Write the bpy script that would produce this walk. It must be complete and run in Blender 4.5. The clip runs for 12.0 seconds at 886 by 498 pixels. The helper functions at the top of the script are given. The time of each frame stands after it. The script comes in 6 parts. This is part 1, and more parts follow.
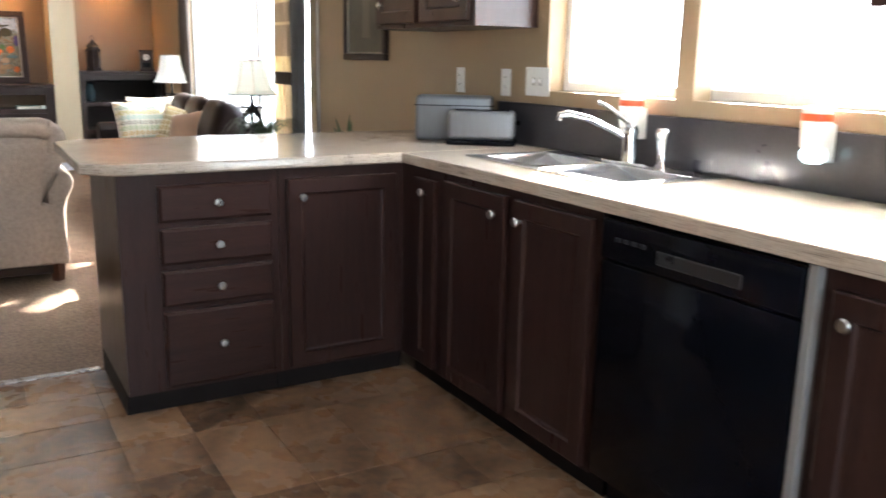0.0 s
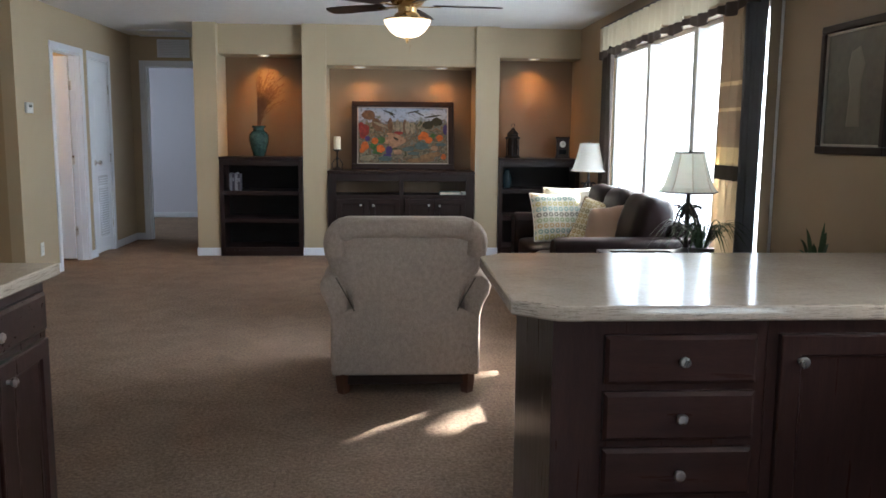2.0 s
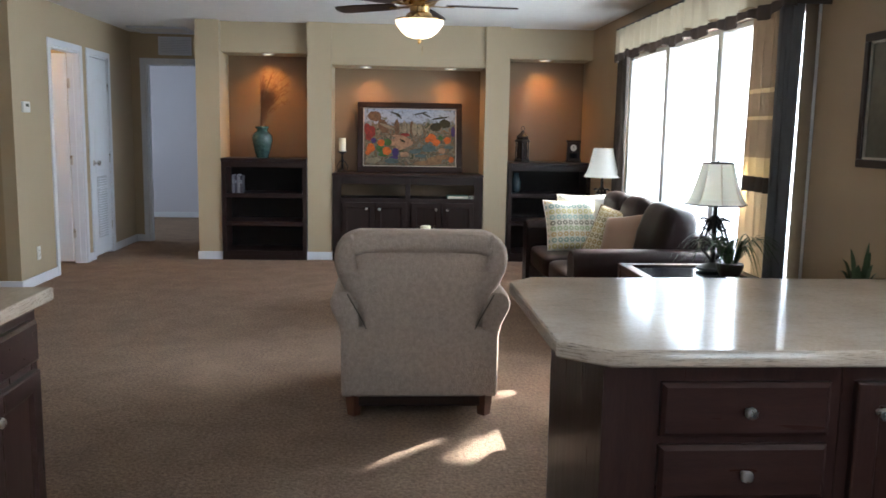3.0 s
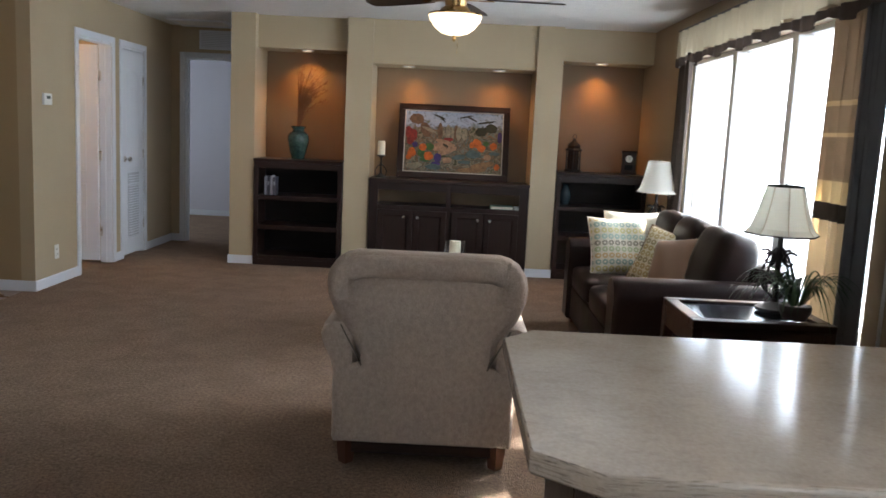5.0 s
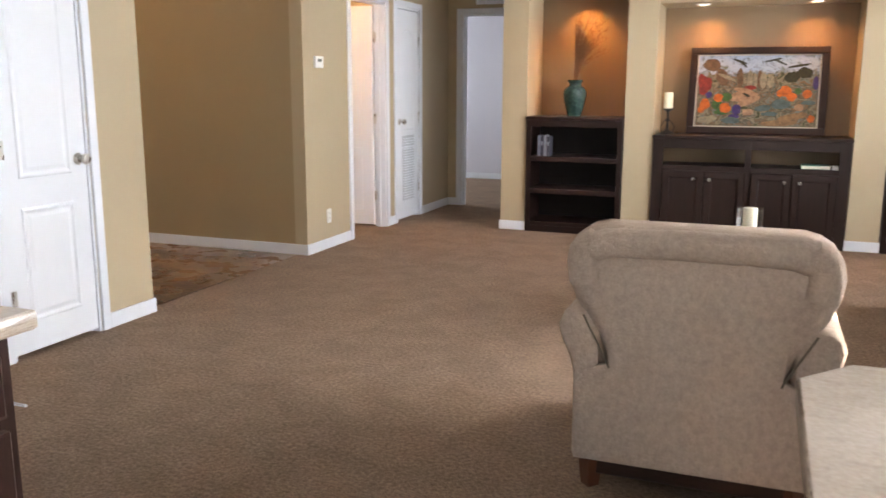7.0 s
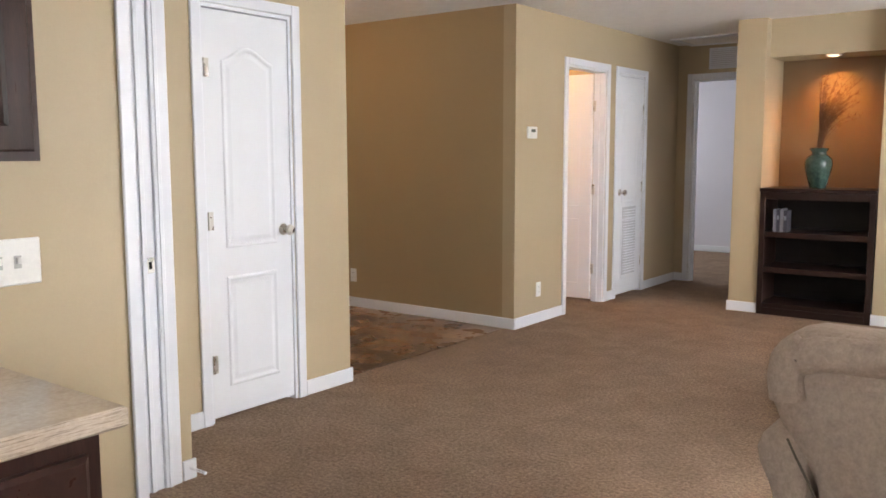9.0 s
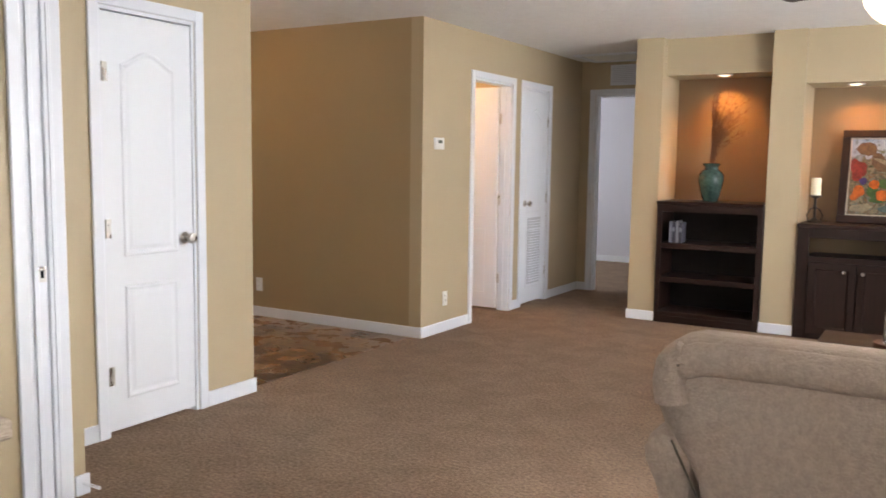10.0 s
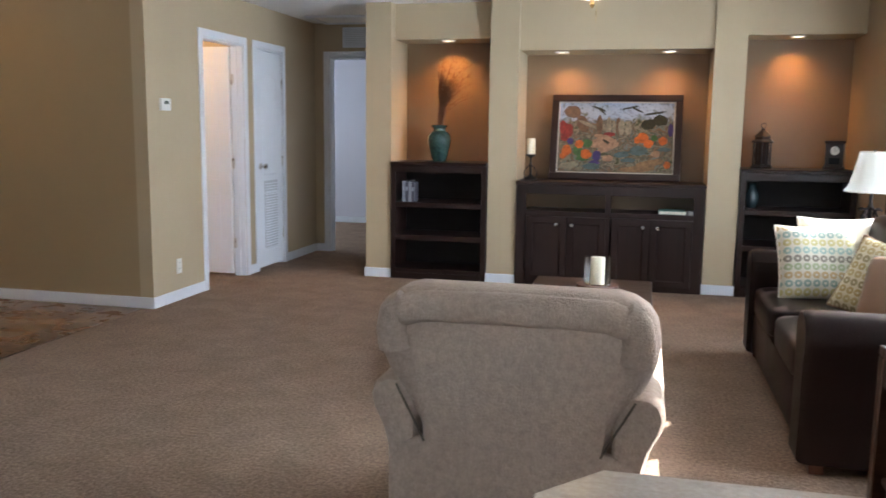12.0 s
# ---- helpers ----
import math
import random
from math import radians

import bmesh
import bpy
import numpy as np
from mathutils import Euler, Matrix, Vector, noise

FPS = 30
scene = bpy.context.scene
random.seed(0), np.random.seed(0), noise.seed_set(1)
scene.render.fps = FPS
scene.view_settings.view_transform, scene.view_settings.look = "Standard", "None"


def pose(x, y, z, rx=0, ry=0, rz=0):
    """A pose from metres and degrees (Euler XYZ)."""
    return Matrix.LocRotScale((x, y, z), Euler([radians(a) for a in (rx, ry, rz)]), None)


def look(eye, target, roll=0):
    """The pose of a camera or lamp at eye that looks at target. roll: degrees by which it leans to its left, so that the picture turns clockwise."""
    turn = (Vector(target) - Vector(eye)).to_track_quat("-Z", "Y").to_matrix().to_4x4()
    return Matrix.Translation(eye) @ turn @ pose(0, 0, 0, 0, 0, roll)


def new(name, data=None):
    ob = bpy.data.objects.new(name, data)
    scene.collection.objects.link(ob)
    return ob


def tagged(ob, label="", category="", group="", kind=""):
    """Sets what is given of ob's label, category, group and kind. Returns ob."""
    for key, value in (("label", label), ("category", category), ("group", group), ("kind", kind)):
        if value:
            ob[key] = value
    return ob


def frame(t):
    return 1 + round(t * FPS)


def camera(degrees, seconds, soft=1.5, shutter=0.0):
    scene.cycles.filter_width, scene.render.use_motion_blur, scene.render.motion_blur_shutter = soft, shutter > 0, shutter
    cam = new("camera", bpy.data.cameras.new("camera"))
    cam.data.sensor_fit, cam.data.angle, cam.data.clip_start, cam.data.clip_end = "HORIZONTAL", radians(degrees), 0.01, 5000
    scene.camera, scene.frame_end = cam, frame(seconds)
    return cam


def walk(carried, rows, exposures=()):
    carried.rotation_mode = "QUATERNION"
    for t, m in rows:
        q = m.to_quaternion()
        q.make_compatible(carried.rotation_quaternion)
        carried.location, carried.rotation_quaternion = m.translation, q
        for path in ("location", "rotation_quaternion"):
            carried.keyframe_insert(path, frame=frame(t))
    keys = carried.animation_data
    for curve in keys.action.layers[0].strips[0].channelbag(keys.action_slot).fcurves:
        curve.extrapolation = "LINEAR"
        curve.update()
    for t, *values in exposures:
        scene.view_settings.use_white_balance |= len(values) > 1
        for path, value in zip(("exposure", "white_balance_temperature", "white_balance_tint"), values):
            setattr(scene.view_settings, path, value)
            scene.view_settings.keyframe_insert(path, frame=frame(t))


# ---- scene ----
cam = camera(55.9, 12.0, soft=1.6, shutter=0.3)
PATH = [
    (0, (0.603, 0.252, 1.246), (1.587, 1.936, 0.804), 1.1),
    (0.5, (0.574, 0.486, 1.262), (1.32, 2.294, 0.846), 1.3),
    (1, (0.558, 0.718, 1.264), (1.047, 2.617, 0.868), 0.5),
    (1.5, (0.596, 0.924, 1.275), (0.868, 2.875, 0.932), 0.2),
    (2, (0.626, 1.103, 1.312), (0.756, 3.08, 1.039), 0.5),
    (2.5, (0.592, 1.221, 1.339), (0.76, 3.193, 1.049), 1.0),
    (3, (0.552, 1.34, 1.363), (0.685, 3.316, 1.084), 1.0),
    (3.2, (0.546, 1.36, 1.376), (0.654, 3.338, 1.098), 0.6),
    (4.8, (0.78, 1.78, 1.385), (0.783, 3.757, 1.081), 2.4),
    (5, (0.79, 1.885, 1.394), (0.776, 3.866, 1.116), 2.7),
    (5.5, (0.806, 2.086, 1.384), (0.638, 4.057, 1.09), 1.7),
    (6, (0.852, 2.3, 1.354), (0.557, 4.244, 0.986), 1.2),
    (6.5, (0.87, 2.471, 1.362), (0.366, 4.373, 1.004), 1.7),
    (7, (0.862, 2.61, 1.319), (0.166, 4.445, 0.937), 0.2),
    (7.5, (0.79, 2.767, 1.316), (-0.094, 4.531, 0.995), 0.3),
    (7.7, (0.763, 2.815, 1.332), (-0.207, 4.533, 1.004), -0.2),
    (9.3, (0.942, 2.955, 1.351), (-0.259, 4.54, 1.14), 0.1),
    (9.5, (0.942, 2.955, 1.348), (-0.225, 4.567, 1.149), 0.1),
    (10, (0.973, 2.938, 1.357), (-0.051, 4.643, 1.151), 0.8),
    (10.5, (0.993, 2.921, 1.351), (0.095, 4.691, 1.108), 1.1),
    (11, (1.054, 2.932, 1.336), (0.289, 4.759, 1.06), 0.5),
    (11.5, (1.041, 2.915, 1.346), (0.416, 4.792, 1.054), 0.6),
    (12, (1.053, 2.9, 1.349), (0.591, 4.825, 1.064), 0.7),
]
walk(cam, [(t, look(eye, target, roll)) for t, eye, target, roll in PATH],
     [(0.0, 3.53, 6200, 10), (0.5, 3.42, 6050, 9), (1.0, 3.18, 5650, 8), (1.5, 2.98, 5800, 8), (1.8, 2.63, 5950, 8), (2.1, 2.48, 5900, 8), (2.5, 2.65, 5900, 8), (3.2, 2.63, 5900, 8), (5.0, 2.33, 6150, 10), (5.5, 2.33, 6200, 11), (6.0, 2.73, 6200, 10), (6.5, 2.95, 5900, 9), (7.0, 3.43, 6780, 14), (7.7, 3.33, 6880, 15), (9.5, 3.23, 7080, 16), (10.5, 3.30, 6830, 14), (11.0, 3.28, 6770, 14), (11.5, 3.19, 5980, 9), (12.0, 2.98, 5950, 10)])

# ---- plan, in metres ----
WX = 2.70       # inner face of the window wall
LX = -2.44      # face of the long inner wall
CEIL = 2.44
COLY = 10.10    # front of the niche columns
HEADY = 10.14   # front of the niche headers
NBACK = 10.62   # back of the niches
SPLIT = 3.70    # where the carpet meets the vinyl
HALLY = 11.46   # end wall of the short hall

# ---- light ----
world = bpy.data.worlds.new("world")
scene.world = world
world.use_nodes = True
wn = world.node_tree.nodes
sky = wn.new("ShaderNodeTexSky")
sky.sky_type = "NISHITA"
sky.sun_disc = False
SUN_WAY = Vector((-0.62, -0.56, -0.512)).normalized()
sky.sun_elevation = math.asin(-SUN_WAY.z)
sky.sun_rotation = math.atan2(-SUN_WAY.x, -SUN_WAY.y)
world.node_tree.links.new(sky.outputs[0], wn["Background"].inputs[0])
wn["Background"].inputs[1].default_value = 0.09
sun = new("sun", bpy.data.lights.new("sun", "SUN"))
sun.data.energy = 5.0
sun.data.angle = radians(0.4)
sun.data.color = (1.0, 0.93, 0.82)
sun.matrix_world = Matrix.Translation((8, 8, 6)) @ SUN_WAY.to_track_quat("-Z", "Y").to_matrix().to_4x4()


def sky_lamp(name, x, y, z, w, h, watts, turn, color=(0.82, 0.92, 1.0)):
    """An area lamp in a window's opening, for the light of the sky."""
    ob = new(name, bpy.data.lights.new(name, "AREA"))
    ob.data.shape, ob.data.size, ob.data.size_y, ob.data.energy, ob.data.color = "RECTANGLE", w, h, watts, color
    ob.matrix_world = pose(x, y, z, 90, 0, turn)
    return ob


sky_lamp("living_window_light", WX + 0.16, 7.45, 1.25, 3.2, 1.5, 20, 90)
sky_lamp("kitchen_window_light", WX + 0.16, 2.28, 1.6, 1.45, 0.85, 2.8, 90)
# bedroom daylight: a lamp by the wall, its window unseen and not built
sky_lamp("bedroom_window_light", -4.7, 12.8, 1.5, 1.2, 1.2, 4.2, -90)
# added fill from behind; the rear window it comes through is made up
sky_lamp("rear_fill_light", 0.6, -2.04, 1.45, 2.0, 1.3, 6.5, 0)


def bulb(name, x, y, z, watts, color=(1.0, 0.62, 0.30), radius=0.03, spot=0.0):
    ob = new(name, bpy.data.lights.new(name, "SPOT" if spot else "POINT"))
    ob.data.energy, ob.data.color, ob.data.shadow_soft_size = watts, color, radius
    if spot:
        ob.data.spot_size, ob.data.spot_blend = radians(spot), 1.0
    ob.location = (x, y, z)
    return ob


for lx, watts in ((-0.72, 5.4), (2.22, 4.2)):
    bulb("niche_bulb", lx, 10.46, 2.118, watts, (1.0, 0.43, 0.12), spot=126)
for lx in (0.36, 1.20):
    bulb("niche_bulb", lx, 10.43, 2.008, 2.8, (1.0, 0.46, 0.15), spot=138)
bulb("fan_bulb", 0.76, 7.22, 2.10, 1.3, (1.0, 0.72, 0.42), 0.05)
bulb("bath_bulb", -3.4, 9.0, 2.1, 4.2, (1.0, 0.58, 0.27), 0.08)
# lamp of the unseen entry fixture, added to warm the entry wall
bulb("entry_bulb", -4.0, 7.25, 2.30, 0.9, (1.0, 0.62, 0.32), 0.06)

# ---- materials ----
MATS = {}


def shader(name, base, rough=0.6, metal=0.0, other=None, scale=6.0, amount=0.5, grain=60.0, bump=0.1, depth=0.002,
           stretch=(1, 1, 1), gloss_var=0.08, spec=0.5, by_object=0.0):
    """A painted, woven or wooden surface: base colour mixed with a second one by noise at two scales, with fine relief."""
    m = bpy.data.materials.new(name)
    m.use_nodes = True
    n, l = m.node_tree.nodes, m.node_tree.links
    b = n["Principled BSDF"]
    b.inputs["Metallic"].default_value = metal
    b.inputs["Specular IOR Level"].default_value = spec
    tc = n.new("ShaderNodeTexCoord")
    mp = n.new("ShaderNodeMapping")
    mp.inputs["Scale"].default_value = stretch
    l.new(tc.outputs["Object"], mp.inputs["Vector"])
    big, fine = n.new("ShaderNodeTexNoise"), n.new("ShaderNodeTexNoise")
    big.inputs["Scale"].default_value, big.inputs["Detail"].default_value = scale, 5
    fine.inputs["Scale"].default_value, fine.inputs["Detail"].default_value = grain, 3
    for t in (big, fine):
        l.new(mp.outputs[0], t.inputs["Vector"])
    avg = n.new("ShaderNodeMath")
    avg.operation = "MULTIPLY_ADD"
    avg.inputs[1].default_value = 0.45
    l.new(fine.outputs[0], avg.inputs[0])
    half = n.new("ShaderNodeMath")
    half.operation = "MULTIPLY"
    half.inputs[1].default_value = 0.55
    l.new(big.outputs[0], half.inputs[0])
    l.new(half.outputs[0], avg.inputs[2])
    fac = avg.outputs[0]
    if by_object:
        info = n.new("ShaderNodeObjectInfo")
        sh = n.new("ShaderNodeMath")
        sh.operation = "MULTIPLY_ADD"
        sh.inputs[1].default_value = by_object
        l.new(info.outputs["Random"], sh.inputs[0])
        sub = n.new("ShaderNodeMath")
        sub.operation = "SUBTRACT"
        sub.inputs[1].default_value = by_object / 2
        l.new(fac, sub.inputs[0])
        l.new(sub.outputs[0], sh.inputs[2])
        fac = sh.outputs[0]
    ramp = n.new("ShaderNodeMapRange")
    ramp.inputs["From Min"].default_value, ramp.inputs["From Max"].default_value = 0.32, 0.68
    ramp.inputs["To Min"].default_value, ramp.inputs["To Max"].default_value = 0.0, amount
    l.new(fac, ramp.inputs["Value"])
    mix = n.new("ShaderNodeMix")
    mix.data_type = "RGBA"
    mix.inputs[6].default_value = (*base, 1)
    mix.inputs[7].default_value = (*(other or [c * 0.75 for c in base]), 1)
    l.new(ramp.outputs[0], mix.inputs[0])
    l.new(mix.outputs[2], b.inputs["Base Color"])
    rr = n.new("ShaderNodeMapRange")
    rr.inputs["To Min"].default_value, rr.inputs["To Max"].default_value = max(0.02, rough - gloss_var), min(1.0, rough + gloss_var)
    l.new(big.outputs[0], rr.inputs["Value"])
    l.new(rr.outputs[0], b.inputs["Roughness"])
    if bump:
        bp = n.new("ShaderNodeBump")
        bp.inputs["Strength"].default_value, bp.inputs["Distance"].default_value = bump, depth
        l.new(fine.outputs[0], bp.inputs["Height"])
        l.new(bp.outputs[0], b.inputs["Normal"])
    MATS[name] = m
    return m


def glow(name, color, strength):
    m = bpy.data.materials.new(name)
    m.use_nodes = True
    n, l = m.node_tree.nodes, m.node_tree.links
    b = n["Principled BSDF"]
    b.inputs["Base Color"].default_value = (0.9, 0.86, 0.78, 1)
    b.inputs["Emission Color"].default_value = (*color, 1)
    b.inputs["Emission Strength"].default_value = strength
    return m


def clear(name, tint=(1, 1, 1), rough=0.0):
    m = bpy.data.materials.new(name)
    m.use_nodes = True
    b = m.node_tree.nodes["Principled BSDF"]
    b.inputs["Base Color"].default_value = (*tint, 1)
    b.inputs["Roughness"].default_value = rough
    b.inputs["Transmission Weight"].default_value = 1.0
    b.inputs["IOR"].default_value = 1.45
    return m


def thin_cloth(name, base, through_part, other=None):
    """Cloth that lets some light through."""
    m = shader(name, base, 0.9, other=other, scale=14, grain=300, bump=0.15, depth=0.001, amount=0.5)
    n, l = m.node_tree.nodes, m.node_tree.links
    b, out = n["Principled BSDF"], n["Material Output"]
    tr, mx = n.new("ShaderNodeBsdfTranslucent"), n.new("ShaderNodeMixShader")
    tr.inputs["Color"].default_value = (*base, 1)
    mx.inputs[0].default_value = through_part
    l.new(b.outputs[0], mx.inputs[1])
    l.new(tr.outputs[0], mx.inputs[2])
    l.new(mx.outputs[0], out.inputs["Surface"])
    return m


PAINT = shader("tan_wall_paint", (0.47, 0.38, 0.248), 0.55, other=(0.43, 0.347, 0.225), scale=1.6, grain=170, bump=0.18, depth=0.0012, amount=0.6)
# window wall: the dimness of its backlit face is put into this brown
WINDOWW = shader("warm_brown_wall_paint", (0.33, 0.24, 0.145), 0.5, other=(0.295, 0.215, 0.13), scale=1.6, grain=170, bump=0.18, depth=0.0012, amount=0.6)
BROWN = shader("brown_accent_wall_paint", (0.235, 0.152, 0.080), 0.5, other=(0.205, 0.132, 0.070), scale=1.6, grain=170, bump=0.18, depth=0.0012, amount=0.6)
# the tan of PAINT, darkened for the weaker light on the entry face
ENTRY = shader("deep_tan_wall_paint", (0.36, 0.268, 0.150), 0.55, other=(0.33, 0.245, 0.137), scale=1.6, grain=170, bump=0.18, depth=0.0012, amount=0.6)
PALE = shader("pale_room_paint", (0.62, 0.61, 0.68), 0.7, other=(0.57, 0.56, 0.63), scale=2, grain=150, bump=0.1)
CEILING = shader("textured_ceiling_paint", (0.80, 0.79, 0.77), 0.85, other=(0.72, 0.71, 0.69), scale=9, grain=38, bump=0.9, depth=0.008, amount=0.7)
WHITE = shader("white_trim_paint", (0.75, 0.78, 0.84), 0.38, other=(0.71, 0.74, 0.80), scale=5, grain=90, bump=0.05, amount=0.5)
DOORW = shader("white_door_paint", (0.75, 0.78, 0.83), 0.42, other=(0.72, 0.75, 0.80), scale=4, grain=140, bump=0.12, depth=0.0008, stretch=(1, 1, 0.12))


def carpet_pile():
    """Cut pile: speckled yarn, with broad swaths where the pile lies differently."""
    m = shader("brown_cut_pile_carpet", (0.44, 0.315, 0.228), 0.95, other=(0.155, 0.105, 0.075), scale=58, grain=135, bump=1.0, depth=0.010, amount=1.0, spec=0.1)
    n, l = m.node_tree.nodes, m.node_tree.links
    b = n["Principled BSDF"]
    old = b.inputs["Base Color"].links[0].from_socket
    tc, swath, rg, mul = n.new("ShaderNodeTexCoord"), n.new("ShaderNodeTexNoise"), n.new("ShaderNodeMapRange"), n.new("ShaderNodeMix")
    swath.inputs["Scale"].default_value, swath.inputs["Detail"].default_value, swath.inputs["Distortion"].default_value = 5.0, 8, 0.5
    l.new(tc.outputs["Object"], swath.inputs["Vector"])
    rg.inputs["From Min"].default_value, rg.inputs["From Max"].default_value = 0.35, 0.65
    rg.inputs["To Min"].default_value, rg.inputs["To Max"].default_value = 0.88, 1.07
    l.new(swath.outputs[0], rg.inputs["Value"])
    mul.data_type, mul.blend_type = "RGBA", "MULTIPLY"
    mul.inputs[0].default_value = 1.0
    l.new(old, mul.inputs[6])
    l.new(rg.outputs[0], mul.inputs[7])
    l.new(mul.outputs[2], b.inputs["Base Color"])
    return m


CARPET = carpet_pile()
WOOD = shader("espresso_stained_wood", (0.047, 0.021, 0.017), 0.30, other=(0.022, 0.0098, 0.0078), scale=3.5, grain=42, bump=0.12, depth=0.0006, stretch=(14, 14, 1.0), amount=1.0, spec=0.32)
WOODH = shader("espresso_wood_level_grain", (0.047, 0.021, 0.017), 0.30, other=(0.022, 0.0098, 0.0078), scale=3.5, grain=42, bump=0.12, depth=0.0006, stretch=(1.0, 14, 14), amount=1.0, spec=0.3)
SHELFW = shader("dark_bookcase_wood", (0.024, 0.0095, 0.007), 0.42, other=(0.010, 0.0045, 0.0035), scale=3.5, grain=42, bump=0.12, depth=0.0006, stretch=(14, 14, 1.0), amount=1.0, spec=0.3)
SHELFH = shader("dark_bookcase_wood_level_grain", (0.024, 0.0095, 0.007), 0.42, other=(0.010, 0.0045, 0.0035), scale=3.5, grain=42, bump=0.12, depth=0.0006, stretch=(1.0, 14, 14), amount=1.0, spec=0.3)
# near-black: recess shade put into the colour of toe kicks and backs
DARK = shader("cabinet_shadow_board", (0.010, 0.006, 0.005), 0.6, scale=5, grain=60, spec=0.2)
WALNUT = shader("brown_finished_wood", (0.045, 0.022, 0.014), 0.38, other=(0.020, 0.010, 0.007), scale=3, grain=40, bump=0.1, stretch=(1.0, 12, 12), amount=1.0, spec=0.2)
NICKEL = shader("brushed_nickel", (0.62, 0.60, 0.57), 0.28, 1.0, scale=20, grain=200, bump=0.02)
CHROME = shader("polished_chrome", (0.80, 0.81, 0.82), 0.08, 1.0, scale=20, grain=100, bump=0.0, gloss_var=0.03)
STEEL = shader("brushed_sink_steel", (0.56, 0.57, 0.58), 0.22, 1.0, scale=8, grain=90, bump=0.05, stretch=(1, 8, 1))
BLACK = shader("black_enamel", (0.0035, 0.004, 0.006), 0.10, scale=6, grain=50, bump=0.01, gloss_var=0.03, spec=0.12)
IRON = shader("black_wrought_iron", (0.016, 0.013, 0.012), 0.5, 0.3, scale=20, grain=90, bump=0.2)
LINEN = shader("beige_woven_upholstery", (0.55, 0.445, 0.365), 0.92, other=(0.37, 0.29, 0.235), scale=55, grain=150, bump=0.9, depth=0.005, amount=0.85, stretch=(1.0, 1.0, 0.8), spec=0.2)
LEATHER = shader("dark_brown_leather", (0.015, 0.0075, 0.0065), 0.36, other=(0.009, 0.0045, 0.004), scale=5, grain=120, bump=0.25, depth=0.002, amount=0.9, spec=0.15)
SPLASH = shader("dark_laminate_backsplash", (0.030, 0.028, 0.034), 0.30, other=(0.052, 0.046, 0.050), scale=7, grain=70, bump=0.04, amount=0.9)


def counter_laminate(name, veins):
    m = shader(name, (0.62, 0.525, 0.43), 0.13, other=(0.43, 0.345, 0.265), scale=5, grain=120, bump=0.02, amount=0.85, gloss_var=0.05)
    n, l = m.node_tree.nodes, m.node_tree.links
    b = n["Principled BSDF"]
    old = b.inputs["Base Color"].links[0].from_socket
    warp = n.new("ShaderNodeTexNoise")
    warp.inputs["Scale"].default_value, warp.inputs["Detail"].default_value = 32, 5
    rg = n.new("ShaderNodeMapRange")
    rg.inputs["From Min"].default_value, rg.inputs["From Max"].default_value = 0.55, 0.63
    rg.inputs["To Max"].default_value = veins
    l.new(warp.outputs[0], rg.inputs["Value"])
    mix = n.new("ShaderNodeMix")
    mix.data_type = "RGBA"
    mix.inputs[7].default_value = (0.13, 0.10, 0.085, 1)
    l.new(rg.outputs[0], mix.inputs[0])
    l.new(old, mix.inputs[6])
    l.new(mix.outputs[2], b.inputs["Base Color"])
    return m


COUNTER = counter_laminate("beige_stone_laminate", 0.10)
# same laminate, its flecks darkened to paint in the light's contrast on edges
EDGE = counter_laminate("light_contrast_laminate_edge", 0.85)
SLATE = shader("brown_slate_print_vinyl", (0.37, 0.212, 0.115), 0.28, other=(0.080, 0.044, 0.029), scale=6, grain=26, bump=0.25, depth=0.002, amount=1.0, by_object=0.24, gloss_var=0.12)
slate_nodes, slate_links = SLATE.node_tree.nodes, SLATE.node_tree.links
slate_links.new(slate_nodes.new("ShaderNodeNewGeometry").outputs["Position"], slate_nodes["Mapping"].inputs["Vector"])
GROUT = shader("vinyl_joint", (0.11, 0.066, 0.042), 0.6, scale=12, grain=60)

# ---- building helpers ----


def slab(bm, x0, x1, y0, y1, z0, z1, bevel=0.0, seg=1):
    vs = [bm.verts.new((x, y, z)) for x in (x0, x1) for y in (y0, y1) for z in (z0, z1)]
    fs = [bm.faces.new([vs[i] for i in f]) for f in ((0, 1, 3, 2), (4, 6, 7, 5), (0, 4, 5, 1), (2, 3, 7, 6), (0, 2, 6, 4), (1, 5, 7, 3))]
    if bevel:
        edges = list({e for f in fs for e in f.edges})
        bmesh.ops.bevel(bm, geom=edges, offset=bevel, segments=seg, profile=0.5, affect="EDGES")
    return bm


def block(x0, x1, y0, y1, z0, z1, bevel=0.0, seg=1):
    return slab(bmesh.new(), x0, x1, y0, y1, z0, z1, bevel, seg)


def lathe(profile, steps=28, center=(0, 0, 0), bm=None):
    """A turned shape from (radius, height) pairs round the upright axis at center."""
    bm = bm or bmesh.new()
    rings = []
    for r, z in profile:
        rings.append([bm.verts.new((center[0] + r * math.cos(2 * math.pi * k / steps), center[1] + r * math.sin(2 * math.pi * k / steps), center[2] + z)) for k in range(steps)])
    for a, b in zip(rings, rings[1:]):
        for k in range(steps):
            bm.faces.new((a[k], a[(k + 1) % steps], b[(k + 1) % steps], b[k]))
    if profile[0][0] > 1e-4:
        bm.faces.new(rings[0][::-1])
    if profile[-1][0] > 1e-4:
        bm.faces.new(rings[-1])
    bmesh.ops.remove_doubles(bm, verts=bm.verts, dist=1e-5)
    return bm


